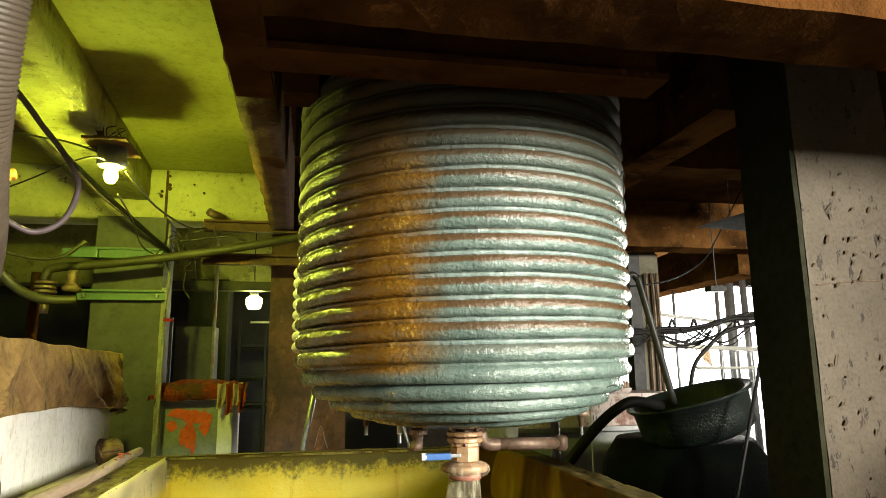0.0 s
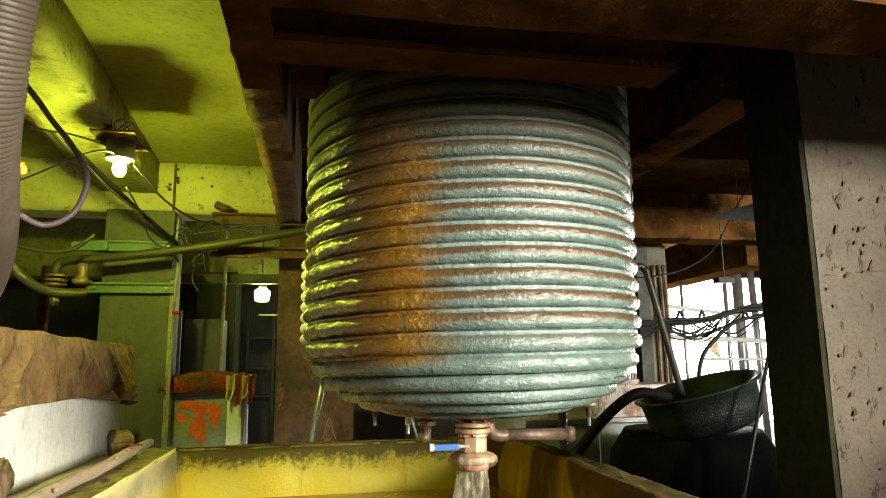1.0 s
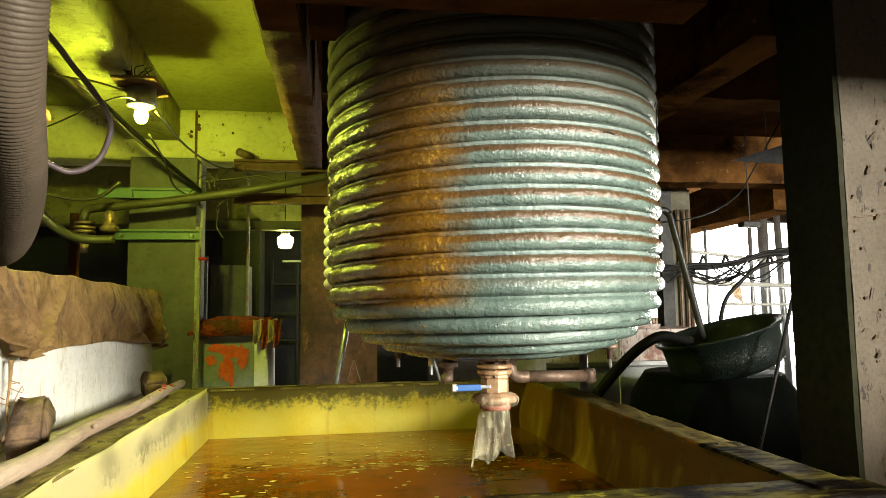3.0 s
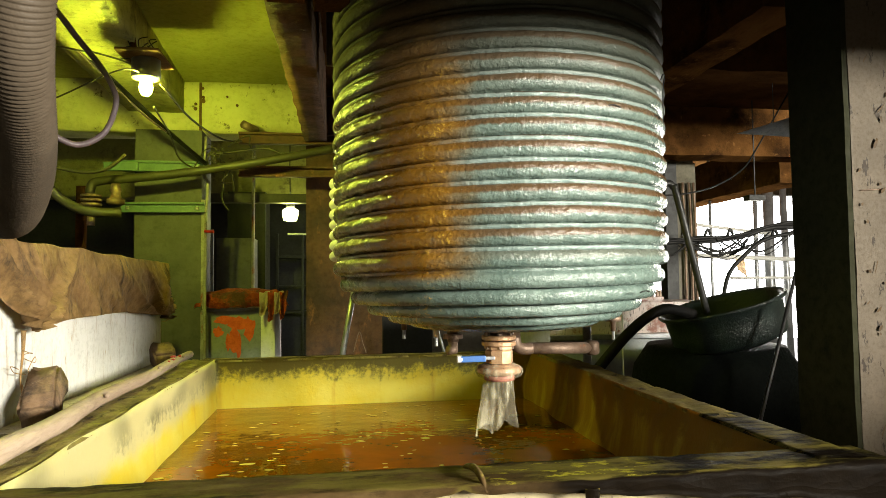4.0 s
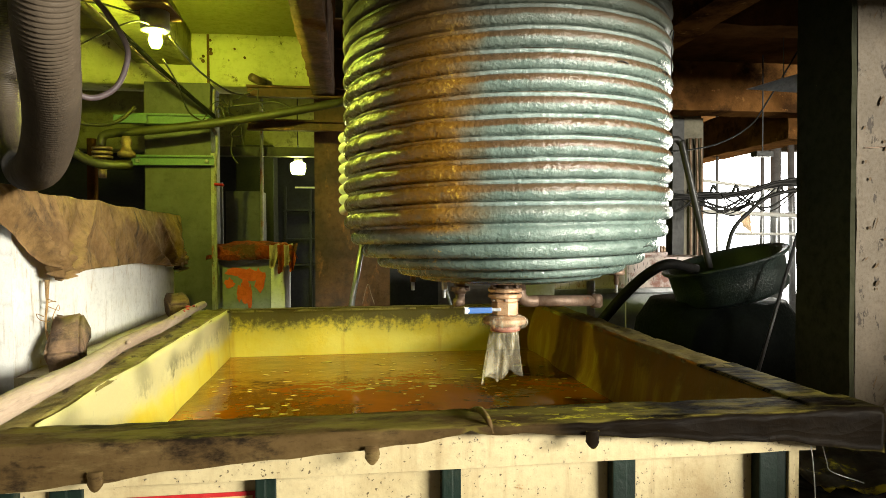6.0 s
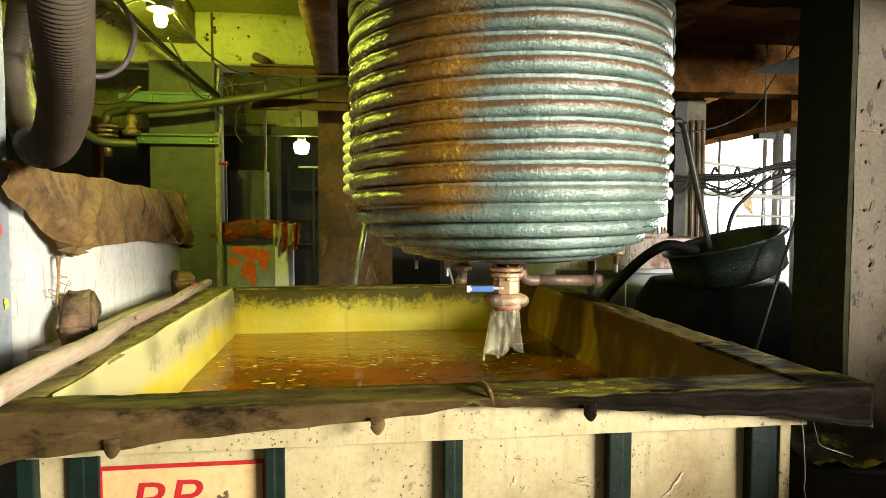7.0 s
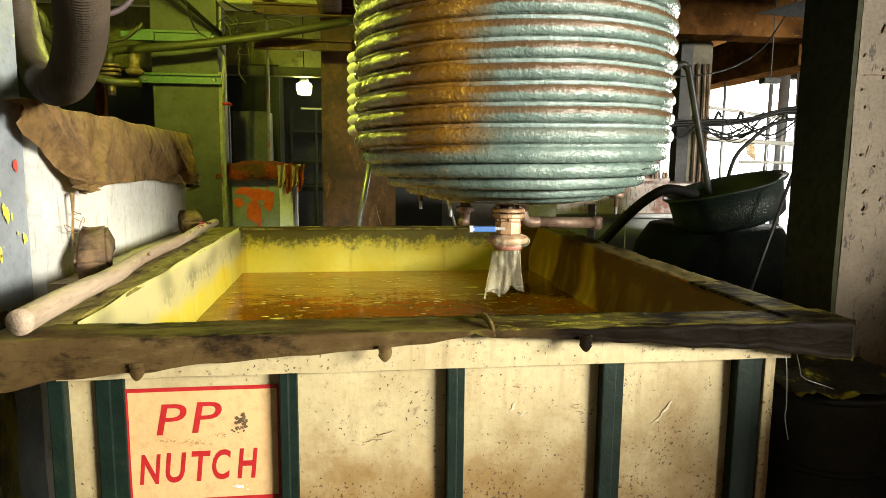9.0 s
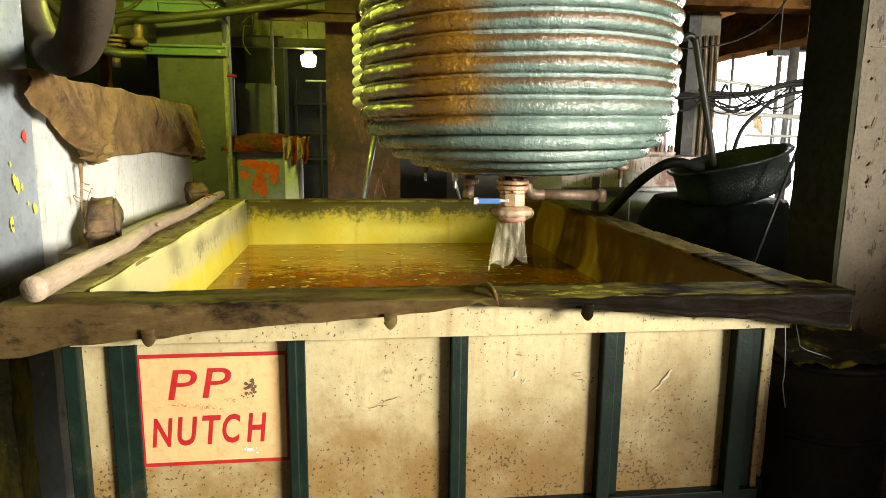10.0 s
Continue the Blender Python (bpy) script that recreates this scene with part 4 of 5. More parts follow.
lamp2 = thing("far_lamp", (-0.533, 4.76, 1.77), "lit hanging bulb at the rear", "lamp")
part("holder", lathe([(0.03, 0), (0.03, 0.03), (0.012, 0.05), (0.004, 0.12)], (-0.533, 4.76, 1.713), 16), STEELG, lamp2, "", True)
part("bulb", lathe([(0.01, -0.045), (0.042, -0.04), (0.053, -0.005), (0.053, 0.03), (0.03, 0.045)], (-0.533, 4.76, 1.672), 20), FARBULB, lamp2, "glowing bulb", True)

# ---- left: white side tank with tarp ----
whole("white_side_wall", rough_box(-1.14, 1.87, 0.0, -1.03, 3.42, 1.285, 0.06, 0.0025, 2), WHITEWALL, "worn white painted wall of the next tank", "tank wall", "", "structure")
LOWL = [(1.745, 1.265), (1.77, 1.24), (1.83, 1.21), (1.99, 1.075), (2.05, 1.08), (2.32, 1.095), (2.8, 1.093), (3.2, 1.06), (3.28, 1.06), (3.34, 1.02), (3.42, 1.02)]


def tarp(u, v):
    y = 1.745 + (3.42 - 1.745) * u
    top, low = 1.30 + 0.025 * (1 - u) + 0.01 * wob(u * 9), lerp_table(LOWL, y)
    fan = (0.018 * abs(wob(u * 10 + (1 - v) * 2, v * 0.8, 2)) + 0.014 * abs(wob(u * 22 - v * 5, v * 1.5, 5)) + 0.008 * wob(u * 7, v * 4, 8) + 0.005 * abs(wob(u * 45 + v * 8, v * 3, 3))) * min(1.0, 0.25 + u * 8)
    gather = 0.022 * math.exp(-((y - 1.99) / 0.08) ** 2) * v + 0.02 * math.exp(-((y - 3.25) / 0.06) ** 2) * v
    zz = top + (low - top) * max(0, (v - 0.25) / 0.75)
    for cy, cz, amp in ((1.985, 1.05, 0.030), (3.26, 1.03, 0.026)):
        ang, d = math.atan2(zz - cz, y - cy), math.hypot(zz - cz, y - cy)
        fan += 2.0 * amp * (1 - 1.5 * abs(math.sin(ang * 5.5 + 2.5 * wob(ang * 2, cy, d)))) * math.exp(-d / 0.42) * min(1, d / 0.10)
    if v < 0.25:
        k = v / 0.25
        return (-1.15 + 0.14 * k, y, top - 0.015 * (1 - k) + 0.01 * wob(u * 20, k))
    k = (v - 0.25) / 0.75
    return (-1.008 + 0.014 * math.sin(k * 3.1) + fan * (0.3 + k) + gather, y + 0.007 * wob(u * 10, k * 4), top + (low - top) * k)


whole("tarp_cover", sheet(tarp, 230, 48, 0.004), TARP, "brown wrinkled tarp tied over the white wall", "tarp", "", "", True)
tie = whole("tie_cord", tube([(-1.0, 1.995, 1.08), (-1.003, 2.0, 1.02), (-1.01, 2.005, 0.95), (-1.005, 2.01, 0.90)], [0.007, 0.0035, 0.0025, 0.002], 6, None, 5), TARP, "frayed tie cord hanging from the tarp", "cord", "", "", True)
rnd = random.Random(3)
for i in range(5):
    y0, z0 = 2.0 + rnd.uniform(-0.01, 0.01), rnd.uniform(0.9, 1.02)
    p = [(-1.004, y0, z0)]
    for k in range(4):
        p.append((-1.0 + rnd.uniform(-0.004, 0.012), p[-1][1] + rnd.uniform(-0.05, 0.05), p[-1][2] + rnd.uniform(-0.04, 0.02)))
    part("strand", tube(p, 0.0012, 4, None, 4), TARP, tie)


def stone(name, cx, cy, cz, sx, sy, sz, rz, seed, label, tilt=0.42):
    bm = bmesh.new()
    bmesh.ops.create_cube(bm, size=1)
    bmesh.ops.bevel(bm, geom=bm.edges[:], offset=0.1, segments=2, affect="EDGES")
    bmesh.ops.subdivide_edges(bm, edges=bm.edges[:], cuts=2, use_grid_fill=True)
    for v in bm.verts:
        v.co += noise.noise_vector(v.co * 2 + Vector((seed, 0, 0))) * 0.12
    bmesh.ops.transform(bm, matrix=Matrix.Translation((cx, cy, cz)) @ Euler((tilt, -0.12, radians(rz))).to_matrix().to_4x4() @ Matrix.Diagonal((sx, sy, sz, 1)), verts=bm.verts)
    return whole(name, bm, STONE, label, "stone", "stones on the rim", "", True)


structure("rim_ledge", box(-1.03, 1.87, 0.78, -0.862, 3.40, 0.835), CREAM, "dirty ledge between tank and white wall")
stone("stone_block", -0.945, 1.985, 0.905, 0.09, 0.19, 0.085, 12, 2, "rough brown stone block leaning on the ledge", 0.5)
stone("stone_block", -0.945, 3.14, 0.88, 0.09, 0.12, 0.10, 25, 6, "small dark brown stone on the ledge")
bm = tube([(-0.79, 1.21, 0.886), (-0.80, 1.45, 0.885), (-0.808, 1.75, 0.882), (-0.838, 2.1, 0.88), (-0.835, 2.5, 0.879), (-0.855, 2.9, 0.877), (-0.862, 3.27, 0.876)], [0.0245, 0.024, 0.022, 0.0205, 0.0195, 0.019, 0.016], 20, None, 24)
for v in bm.verts:
    v.co += noise.noise_vector(Vector((v.co.x * 22, v.co.y * 7, v.co.z * 22))) * 0.0022 + noise.noise_vector(Vector((v.co.x * 60, v.co.y * 16, v.co.z * 60))) * 0.0008
pole = whole("wooden_pole", bm, WOOD, "crooked peeled wooden pole lying on the rim", "pole", "", "", True)
for y, dx, dz, r in ((2.05, 0.018, 0.012, 0.007), (2.62, 0.012, 0.016, 0.006), (1.62, 0.020, 0.010, 0.006), (3.0, 0.010, 0.016, 0.007)):
    part("knot", lathe([(r, -0.006), (r * 1.1, 0.0), (r * 0.8, 0.004), (r * 0.3, 0.005)], (-0.825 + dx - 0.012 * (y - 2.0), y, 0.881 + dz), 9), WOOD, pole, "", True)

# ---- left: corrugated hose ----
hp = [(-0.46, 0.83, 2.36), (-0.506, 0.90, 1.95), (-0.542, 0.95, 1.70), (-0.592, 1.05, 1.525), (-0.664, 1.24, 1.425), (-0.726, 1.37, 1.374), (-0.801, 1.5, 1.342), (-0.939, 1.75, 1.358), (-1.10, 2.06, 1.43), (-1.205, 2.25, 1.554), (-1.241, 2.3, 1.697), (-1.215, 2.3, 1.83), (-1.18, 2.3, 2.33)]
P = [Vector(p) for p in hp]
Q = []
for i in range(len(P) - 1):
    a, b, c, d = P[max(i - 1, 0)], P[i], P[i + 1], P[min(i + 2, len(P) - 1)]
    for k in range(40):
        t = k / 40
        Q.append(0.5 * (2 * b + (c - a) * t + (2 * a - 5 * b + 4 * c - d) * t * t + (3 * b - a - 3 * c + d) * t ** 3))
# even steps of a third of a ring along the bend
STEP, even, left_over = 0.0025, [Q[0]], 0.0
for a, b in zip(Q, Q[1:]):
    d, at = (b - a).length, STEP - left_over
    while at <= d:
        even.append(a.lerp(b, at / d))
        at += STEP
    left_over = (d - at + STEP)
whole("corrugated_hose", tube(even, [0.0428 + (0.0018, -0.0003, -0.0012)[i % 3] for i in range(len(even))], 28), HOSEM, "thick grey corrugated suction hose hanging in a bend", "hose", "", "", True)

# ---- rear left: box with red sacking ----
bx = thing("grey_bin", (-0.75, 4.05, 0), "grey-green bin with an orange paint splash", "bin")
part("body", rough_box(-0.93, 3.9, 0.0, -0.565, 4.25, 1.06, 0.06, 0.002), TANKG, bx)
part("pale_side", rough_box(-0.622, 3.888, 0.0, -0.546, 4.25, 1.04, 0.06, 0.002), WHITEM, bx, "whitish side panel")
part("lid_edge", box(-0.95, 3.88, 1.045, -0.54, 4.26, 1.065, 0.004), TANKG, bx)
rnd = random.Random(11)
for x, z, w, h in ((-0.80, 0.985, 0.11, 0.035), (-0.745, 0.97, 0.10, 0.05), (-0.70, 0.94, 0.05, 0.11), (-0.765, 0.90, 0.035, 0.13), (-0.745, 0.86, 0.02, 0.12), (-0.83, 0.93, 0.04, 0.05), (-0.79, 0.88, 0.02, 0.07)):
    x, z, w, h = -0.755 + (x + 0.755) * 1.3, 0.93 + (z - 0.93) * 1.2, w * 1.3, h * 1.2
    bm = bmesh.new()
    n = 16
    c = bm.verts.new((x, 3.893, z))
    vs = [bm.verts.new((x + w / 2 * (0.7 + 0.6 * rnd.random()) * math.cos(k * 6.283 / n), 3.8945 - rnd.random() * 0.0008, z + h / 2 * (0.7 + 0.6 * rnd.random()) * math.sin(k * 6.283 / n))) for k in range(n)]
    for k in range(n):
        bm.faces.new((vs[k], vs[(k + 1) % n], c))
    part("paint_splash", bm, ORANGE, bx, "orange-red paint splash")
whole("red_sacking", sheet(lambda u, v: (-0.97 + 0.47 * u, 3.845 + 0.42 * v, 1.115 + 0.05 * (math.sin(u * 3.1) * math.sin(v * 3.1)) ** 0.4 + 0.012 * wob(u * 5, v * 4) + 0.010 * abs(wob(u * 11, v * 9)) + 0.003 * wob(u * 26, v * 26) - (0.05 if v < 0.02 else 0) - 0.10 * max(0, (u - 0.9) / 0.1) * (0.6 + 0.6 * wob(v * 9))), 44, 30, 0.02), REDCLOTH, "crumpled red-stained sacking on the bin", "sacking", "", "", True)
whole("pale_sack", sheet(lambda u, v: (-0.955 + 0.41 * u, 3.865 - 0.012 * math.sin(v * 3.1), 1.098 - 0.035 * v + 0.005 * wob(u * 15, v * 3)), 40, 6, 0.012), SACK, "folded pale sack under the red sacking", "sack", "", "", True)

# ---- right: pots, rods ----
pot = thing("black_pot", (1.66, 3.15, 0), "large black round pot with a shaded body and a tilted flared collar", "pot")
# Body repeats the collar's paint much darker, for the shade it stands in.
part("body", lathe([(0.30, 0.0), (0.42, 0.1), (0.44, 0.5), (0.40, 0.75), (0.33, 0.86)], (1.72, 3.25, 0), 40), POTSHADE, pot, "", True)
bm = lathe([(0.20, -0.185), (0.252, -0.165), (0.266, -0.15), (0.270, -0.08), (0.276, -0.01), (0.298, 0.006), (0.303, 0.016), (0.298, 0.022), (0.266, 0.012), (0.25, -0.08), (0.05, -0.13)], (0, 0, 0), 56)
bmesh.ops.transform(bm, matrix=Matrix.Translation((1.675, 3.1, 1.055)) @ Euler((radians(-1), radians(-15), 0)).to_matrix().to_4x4(), verts=bm.verts)
part("collar", bm, POTM, pot, "flared collar", True)
whole("steel_rod", tube([(1.33, 3.0, 1.635), (1.365, 3.0, 1.65), (1.39, 3.0, 1.63), (1.405, 3.0, 1.59), (1.57, 3.05, 1.03)], 0.0165, 10, None, 6), DKSTEEL, "bent grey steel rod standing in the pot", "rod", "", "", True)
whole("thin_rod", tube([(1.825, 2.72, 1.29), (1.60, 2.72, 0.558), (1.43, 2.72, 0.0)], 0.008, 8), DKSTEEL, "thin dark steel rod leaning beside the pot", "rod", "", "", True)
whole("black_hose", tube([(0.80, 2.9, 0.62), (0.954, 2.9, 0.80), (1.09, 2.9, 0.945), (1.2, 2.9, 1.03), (1.3, 2.92, 1.06), (1.47, 3.0, 1.03)], 0.024, 12, None, 6), BLACK, "thick black rubber hose over the pot", "hose", "", "", True)


# ---- pipes, cables and channels on the left ----
def line(name, pts, r, material, label, category, seg=8, fine=6, group=""):
    return whole(name, tube(pts, r, seg, None, fine), material, label, category, group, "", True)


line("service_pipe", [(-1.445, 3.66, 1.664), (-1.432, 3.66, 1.717), (-1.381, 3.66, 1.734), (-1.29, 3.66, 1.742), (-1.012, 3.66, 1.775), (-0.616, 3.66, 1.839), (-0.19, 3.66, 1.926)], 0.023, OLIVE, "olive service pipe running across the column", "pipe", 12)
line("feed_hose", [(-2.1, 3.2, 2.1), (-1.658, 3.3, 1.861), (-1.615, 3.35, 1.772), (-1.584, 3.45, 1.701), (-1.514, 3.5, 1.616), (-1.40, 3.5, 1.559), (-1.257, 3.55, 1.557)], 0.024, OLIVE, "sagging olive feed hose", "hose", 12)
cock = thing("pipe_valve", (-1.37, 3.62, 1.6), "small flanged pipe valve with dull bronze body", "valve")
for z in (1.60, 1.622, 1.645):
    part("flange", lathe([(0.048, 0), (0.05, 0.003), (0.05, 0.011), (0.048, 0.014)], (-1.43, 3.64, z), 18), IRON, cock)
part("body", lathe([(0.03, 0), (0.045, 0.01), (0.045, 0.03), (0.03, 0.035), (0.022, 0.06), (0.03, 0.075), (0.02, 0.11)], (-1.30, 3.6, 1.60), 12), IRON, cock, "dull bronze body", True)
part("spindle", tube([(-1.43, 3.64, 1.50), (-1.43, 3.64, 1.60)], 0.02, 8), IRON, cock)
line("power_cable", [(-1.45, 2.3, 2.33), (-1.279, 2.7, 2.227), (-1.248, 2.9, 2.191), (-1.168, 3.2, 2.1), (-1.032, 3.5, 1.965), (-0.889, 3.75, 1.839)], 0.0115, BLACK, "thick dark power cable slung to the column", "cable")
line("pale_wire", [(-1.33, 2.7, 2.22), (-1.24, 2.85, 2.161), (-1.19, 3.0, 2.114), (-1.105, 3.3, 2.012), (-1.032, 3.5, 1.955)], 0.005, PINKT, "pale wire beside the power cable", "wire", 6)
line("loop_tube", [(-1.233, 2.222, 2.299), (-1.094, 2.222, 2.125), (-1.007, 2.222, 2.016), (-0.983, 2.263, 1.975), (-0.933, 2.304, 1.908), (-0.885, 2.304, 1.825), (-0.88, 2.304, 1.765), (-0.912, 2.304, 1.684), (-0.963, 2.263, 1.637), (-1.011, 2.222, 1.645), (-1.095, 2.14, 1.708)], 0.0095, PINKT, "pale pinkish tube hanging in a loop", "tube")
for pts, r in (([(-0.876, 2.8, 1.993), (-0.847, 3.2, 1.951), (-0.78, 3.6, 1.946), (-0.709, 3.75, 1.972)], 0.005), ([(-1.4, 2.6, 1.77), (-1.167, 2.6, 1.878), (-1.023, 2.6, 1.956), (-0.943, 2.62, 1.993), (-0.918, 2.74, 2.01)], 0.003), ([(-1.4, 2.7, 2.13), (-1.172, 2.7, 2.087), (-1.073, 2.7, 2.073), (-0.93, 2.74, 2.04)], 0.004), ([(-0.928, 2.9, 1.926), (-0.967, 3.3, 1.906), (-0.997, 3.6, 1.845), (-0.942, 3.7, 1.807)], 0.004), ([(-0.886, 3.74, 1.89), (-0.74, 3.74, 1.91), (-0.576, 3.74, 1.93), (-0.477, 3.74, 1.89)], 0.008), ([(-1.7, 3.4, 1.84), (-1.542, 3.4, 1.768), (-1.39, 3.4, 1.734), (-1.278, 3.4, 1.75), (-1.193, 3.4, 1.822)], 0.009)):
    line("loose_wire", pts, r, OLIVE, "thin loose wire strung between the beams", "wire", 6, 5, "loose wires")
rnd = random.Random(21)
for i in range(7):
    x, z = -0.80 + rnd.uniform(-0.08, 0.08), 1.80 + rnd.uniform(-0.05, 0.08)
    p = [(x, 3.70, z + 0.06)]
    for k in range(5):
        p.append((p[-1][0] + rnd.uniform(-0.05, 0.06), 3.70 + rnd.uniform(-0.03, 0.03), p[-1][2] + rnd.uniform(-0.09, 0.04)))
    line("wire_loop", p, 0.0035, OLIVE, "tangled wire hanging beside the column", "wire", 5, 6, "tangled wires")
for i in range(9):
    p = [(-0.93 + rnd.uniform(-0.05, 0.03), 2.74, 2.07)]
    for k in range(4):
        p.append((p[-1][0] + rnd.uniform(-0.035, 0.035), p[-1][1] + rnd.uniform(-0.02, 0.02), p[-1][2] + rnd.uniform(-0.004, 0.035)))
    line("wire_end", p, 0.0022, BLACK, "curled wire end sprouting above the lamp holder", "wire", 5, 4, "wire ends at the lamp")
line("far_lamp_wire", [(-0.533, 4.76, 1.78), (-0.536, 4.76, 2.0), (-0.533, 4.76, 2.34)], 0.004, BLACK, "dark flex of the rear lamp", "wire", 6)
for z0, z1 in ((1.965, 2.028), (1.782, 1.842)):
    bm = box(-0.73, 3.80, z0, -0.2, 3.815, z1, 0.002)
    box(-0.73, 3.77, z1 - 0.012, -0.2, 3.802, z1, 0.002, bm)
    box(-0.73, 3.77, z0, -0.2, 3.802, z0 + 0.012, 0.002, bm)
    whole("channel_bar", bm, RUSTY, "rusty steel channel bar between column and reactor bay", "steel channel", "channel bars")
line("pipe_stub", [(-0.70, 3.74, 2.062), (-0.64, 3.82, 2.045)], 0.022, IRON, "short open pipe stub on the channel", "pipe", 12, 1)
whole("teal_stub", box(-1.41, 3.74, 1.80, -1.24, 3.77, 1.845, 0.004), BRACKET, "green painted bracket arm on the column", "bracket")
cond = line("conduit", [(-0.905, 3.80, 2.0), (-0.908, 3.79, 1.79), (-0.89, 3.78, 1.725), (-0.901, 3.78, 1.40), (-0.9, 3.78, 0.0)], 0.008, DULL, "thin worn conduit down the column corner", "conduit")
part("handle", tube([(-0.90, 3.76, 1.481), (-0.85, 3.74, 1.475)], 0.008, 8), REDP, cond, "small red valve handle")
line("white_conduit", [(-0.746, 4.5, 2.1), (-0.748, 4.5, 1.6), (-0.75, 4.5, 0.0)], 0.011, DULL, "white vertical conduit behind the bin", "conduit")
bm = rough_box(-1.3, 4.62, 1.74, -0.2, 4.70, 1.80, 0.06, 0.002)
box(-1.23, 4.64, 1.79, -1.18, 4.68, 2.335, 0, bm)
whole("rear_rail", bm, OLIVE, "painted steel rail at the rear", "rail")
whole("rear_cabinet", rough_box(-1.0, 4.62, 0.0, -0.765, 4.85, 1.50, 0.08, 0.002), GREEN, "green-grey steel cabinet at the rear", "cabinet")
sh = thing("shutter", (-1.06, 4.5, 0), "blue-grey slatted shutter behind the column", "shutter")
for x in (-1.105, -1.005):
    part("stile", box(x - 0.008, 4.495, 0.0, x + 0.008, 4.52, 1.55, 0.002), BLUEGREY, sh)
for k in range(16):
    part("slat", box(-1.10, 4.50, 0.95 + k * 0.035, -1.01, 4.515, 0.98 + k * 0.035, 0.004), BLUEGREY, sh)
shelf = thing("rear_rack", (-0.5, 5.6, 0), "dark steel rack in the rear doorway", "rack")
for z in (0.95, 1.16, 1.40):
    part("shelf", box(-0.72, 5.55, z, -0.28, 5.75, z + 0.018, 0.003), NEARBLACK, shelf)
for x in (-0.70, -0.5, -0.30):
    part("post", box(x - 0.01, 5.55, 0, x + 0.01, 5.57, 1.6, 0.002), NEARBLACK, shelf)
whole("rear_light_plate", box(-0.62, 5.535, 1.585, -0.32, 5.55, 1.602, 0.003), STEELG, "pale metal plate over the rear doorway", "plate")
structure("rear_partition", rough_box(-4.0, 5.9, 0, 0.6, 6.0, 2.33, 0.2, 0.004, 3), NEARBLACK, "near-black partition at the rear")
line("timber_upright", [(-1.62, 4.0, 0.0), (-1.61, 4.0, 1.75)], 0.03, STEEL, "brown timber upright behind the white wall", "post", 8, 1)
redp = thing("red_pipe", (-1.2, 2.8, 2.1), "faded red pipe tee hung under the beam", "pipe")
part("drop", tube([(-1.35, 2.8, 2.33), (-1.335, 2.8, 1.88)], 0.022, 10), REDF, redp, "", True)
part("arm", tube([(-1.40, 2.8, 1.945), (-1.27, 2.8, 1.965)], 0.022, 10), REDF, redp, "", True)

REDSPOT = surface("red_paint_spots", (0.45, 0.04, 0.03), (0.55, 0.06, 0.04), 20, 0.5)
for y, x, w in ((2.90, -0.846, 0.9), (3.03, -0.850, 0.7), (2.83, -0.842, 0.5)):
    part("paint_smear", lathe([(0.003 * w, -0.006), (0.011 * w, -0.003), (0.010 * w, 0.002), (0.002 * w, 0.003)], (x, y, 0.895), 9), REDSPOT, pole, "smear of red paint")
whole("paint_drip", lathe([(0.004, -0.006), (0.012, -0.003), (0.011, 0.002), (0.003, 0.004)], (-0.86, 2.97, 0.899), 9), REDSPOT, "spot of red paint on the wooden pole", "paint spot")

# helical pipe behind the reactor
sp = []
for i in range(8 * 24 + 1):
    a = i / 24 * 2 * math.pi
    sp.append((-0.135 + 0.062 * math.cos(a), 2.72 + 0.062 * math.sin(a), 1.28 + 0.041 * i / 24))
whole("helical_pipe", tube(sp, 0.019, 10), WHITEM, "pale helical cooling pipe beside the reactor", "pipe", "", "", True)
line("helix_stem", [(-0.135, 2.72, 1.2), (-0.135, 2.72, 2.36)], 0.035, IRON, "dark pipe inside the cooling helix", "pipe", 12, 1)
whole("hanger_bar", box(-0.222, 2.64, 2.04, -0.182, 2.655, 2.38, 0.002), STEELG, "grey steel hanger bar beside the reactor", "bar")
line("leaning_tube", [(-0.10, 3.36, 1.22), (-0.16, 3.36, 0.90), (-0.30, 3.36, 0.0)], 0.015, STEELG, "grey steel tube leaning behind the tank", "tube", 10, 1)
line("thin_tube", [(0.255, 3.36, 1.10), (0.33, 3.36, 0.86), (0.55, 3.36, 0.0)], 0.008, STEELG, "thin steel tube behind the tank", "tube", 8, 1)
line("thin_tube", [(0.394, 3.36, 1.12), (0.396, 3.36, 0.0)], 0.008, STEELG, "thin upright steel tube behind the tank", "tube", 8, 1)
line("bent_wire", [(-0.115, 3.33, 0.86), (-0.088, 3.34, 0.955), (-0.07, 3.34, 0.9), (-0.055, 3.33, 0.855)], 0.002, IRON, "bent wire sticking up behind the rim", "wire", 5, 5)

# ---- right: opening, cables, equipment ----
bundle = thing("cable_bundle", (2.0, 3.6, 1.43), "sagging bundle of black cables across the opening", "cable bundle")
base = [(1.0, 3.6, 1.40), (1.612, 3.6, 1.411), (1.875, 3.6, 1.42), (2.089, 3.6, 1.445), (2.288, 3.6, 1.488), (2.49, 3.6, 1.509), (2.95, 3.6, 1.55)]
for i in range(7):
    part("cable", tube([(x, y + rnd.uniform(-0.02, 0.02), z + rnd.uniform(-0.018, 0.018)) for x, y, z in base], rnd.uniform(0.006, 0.012), 6, None, 6), BLACK, bundle, "", True)
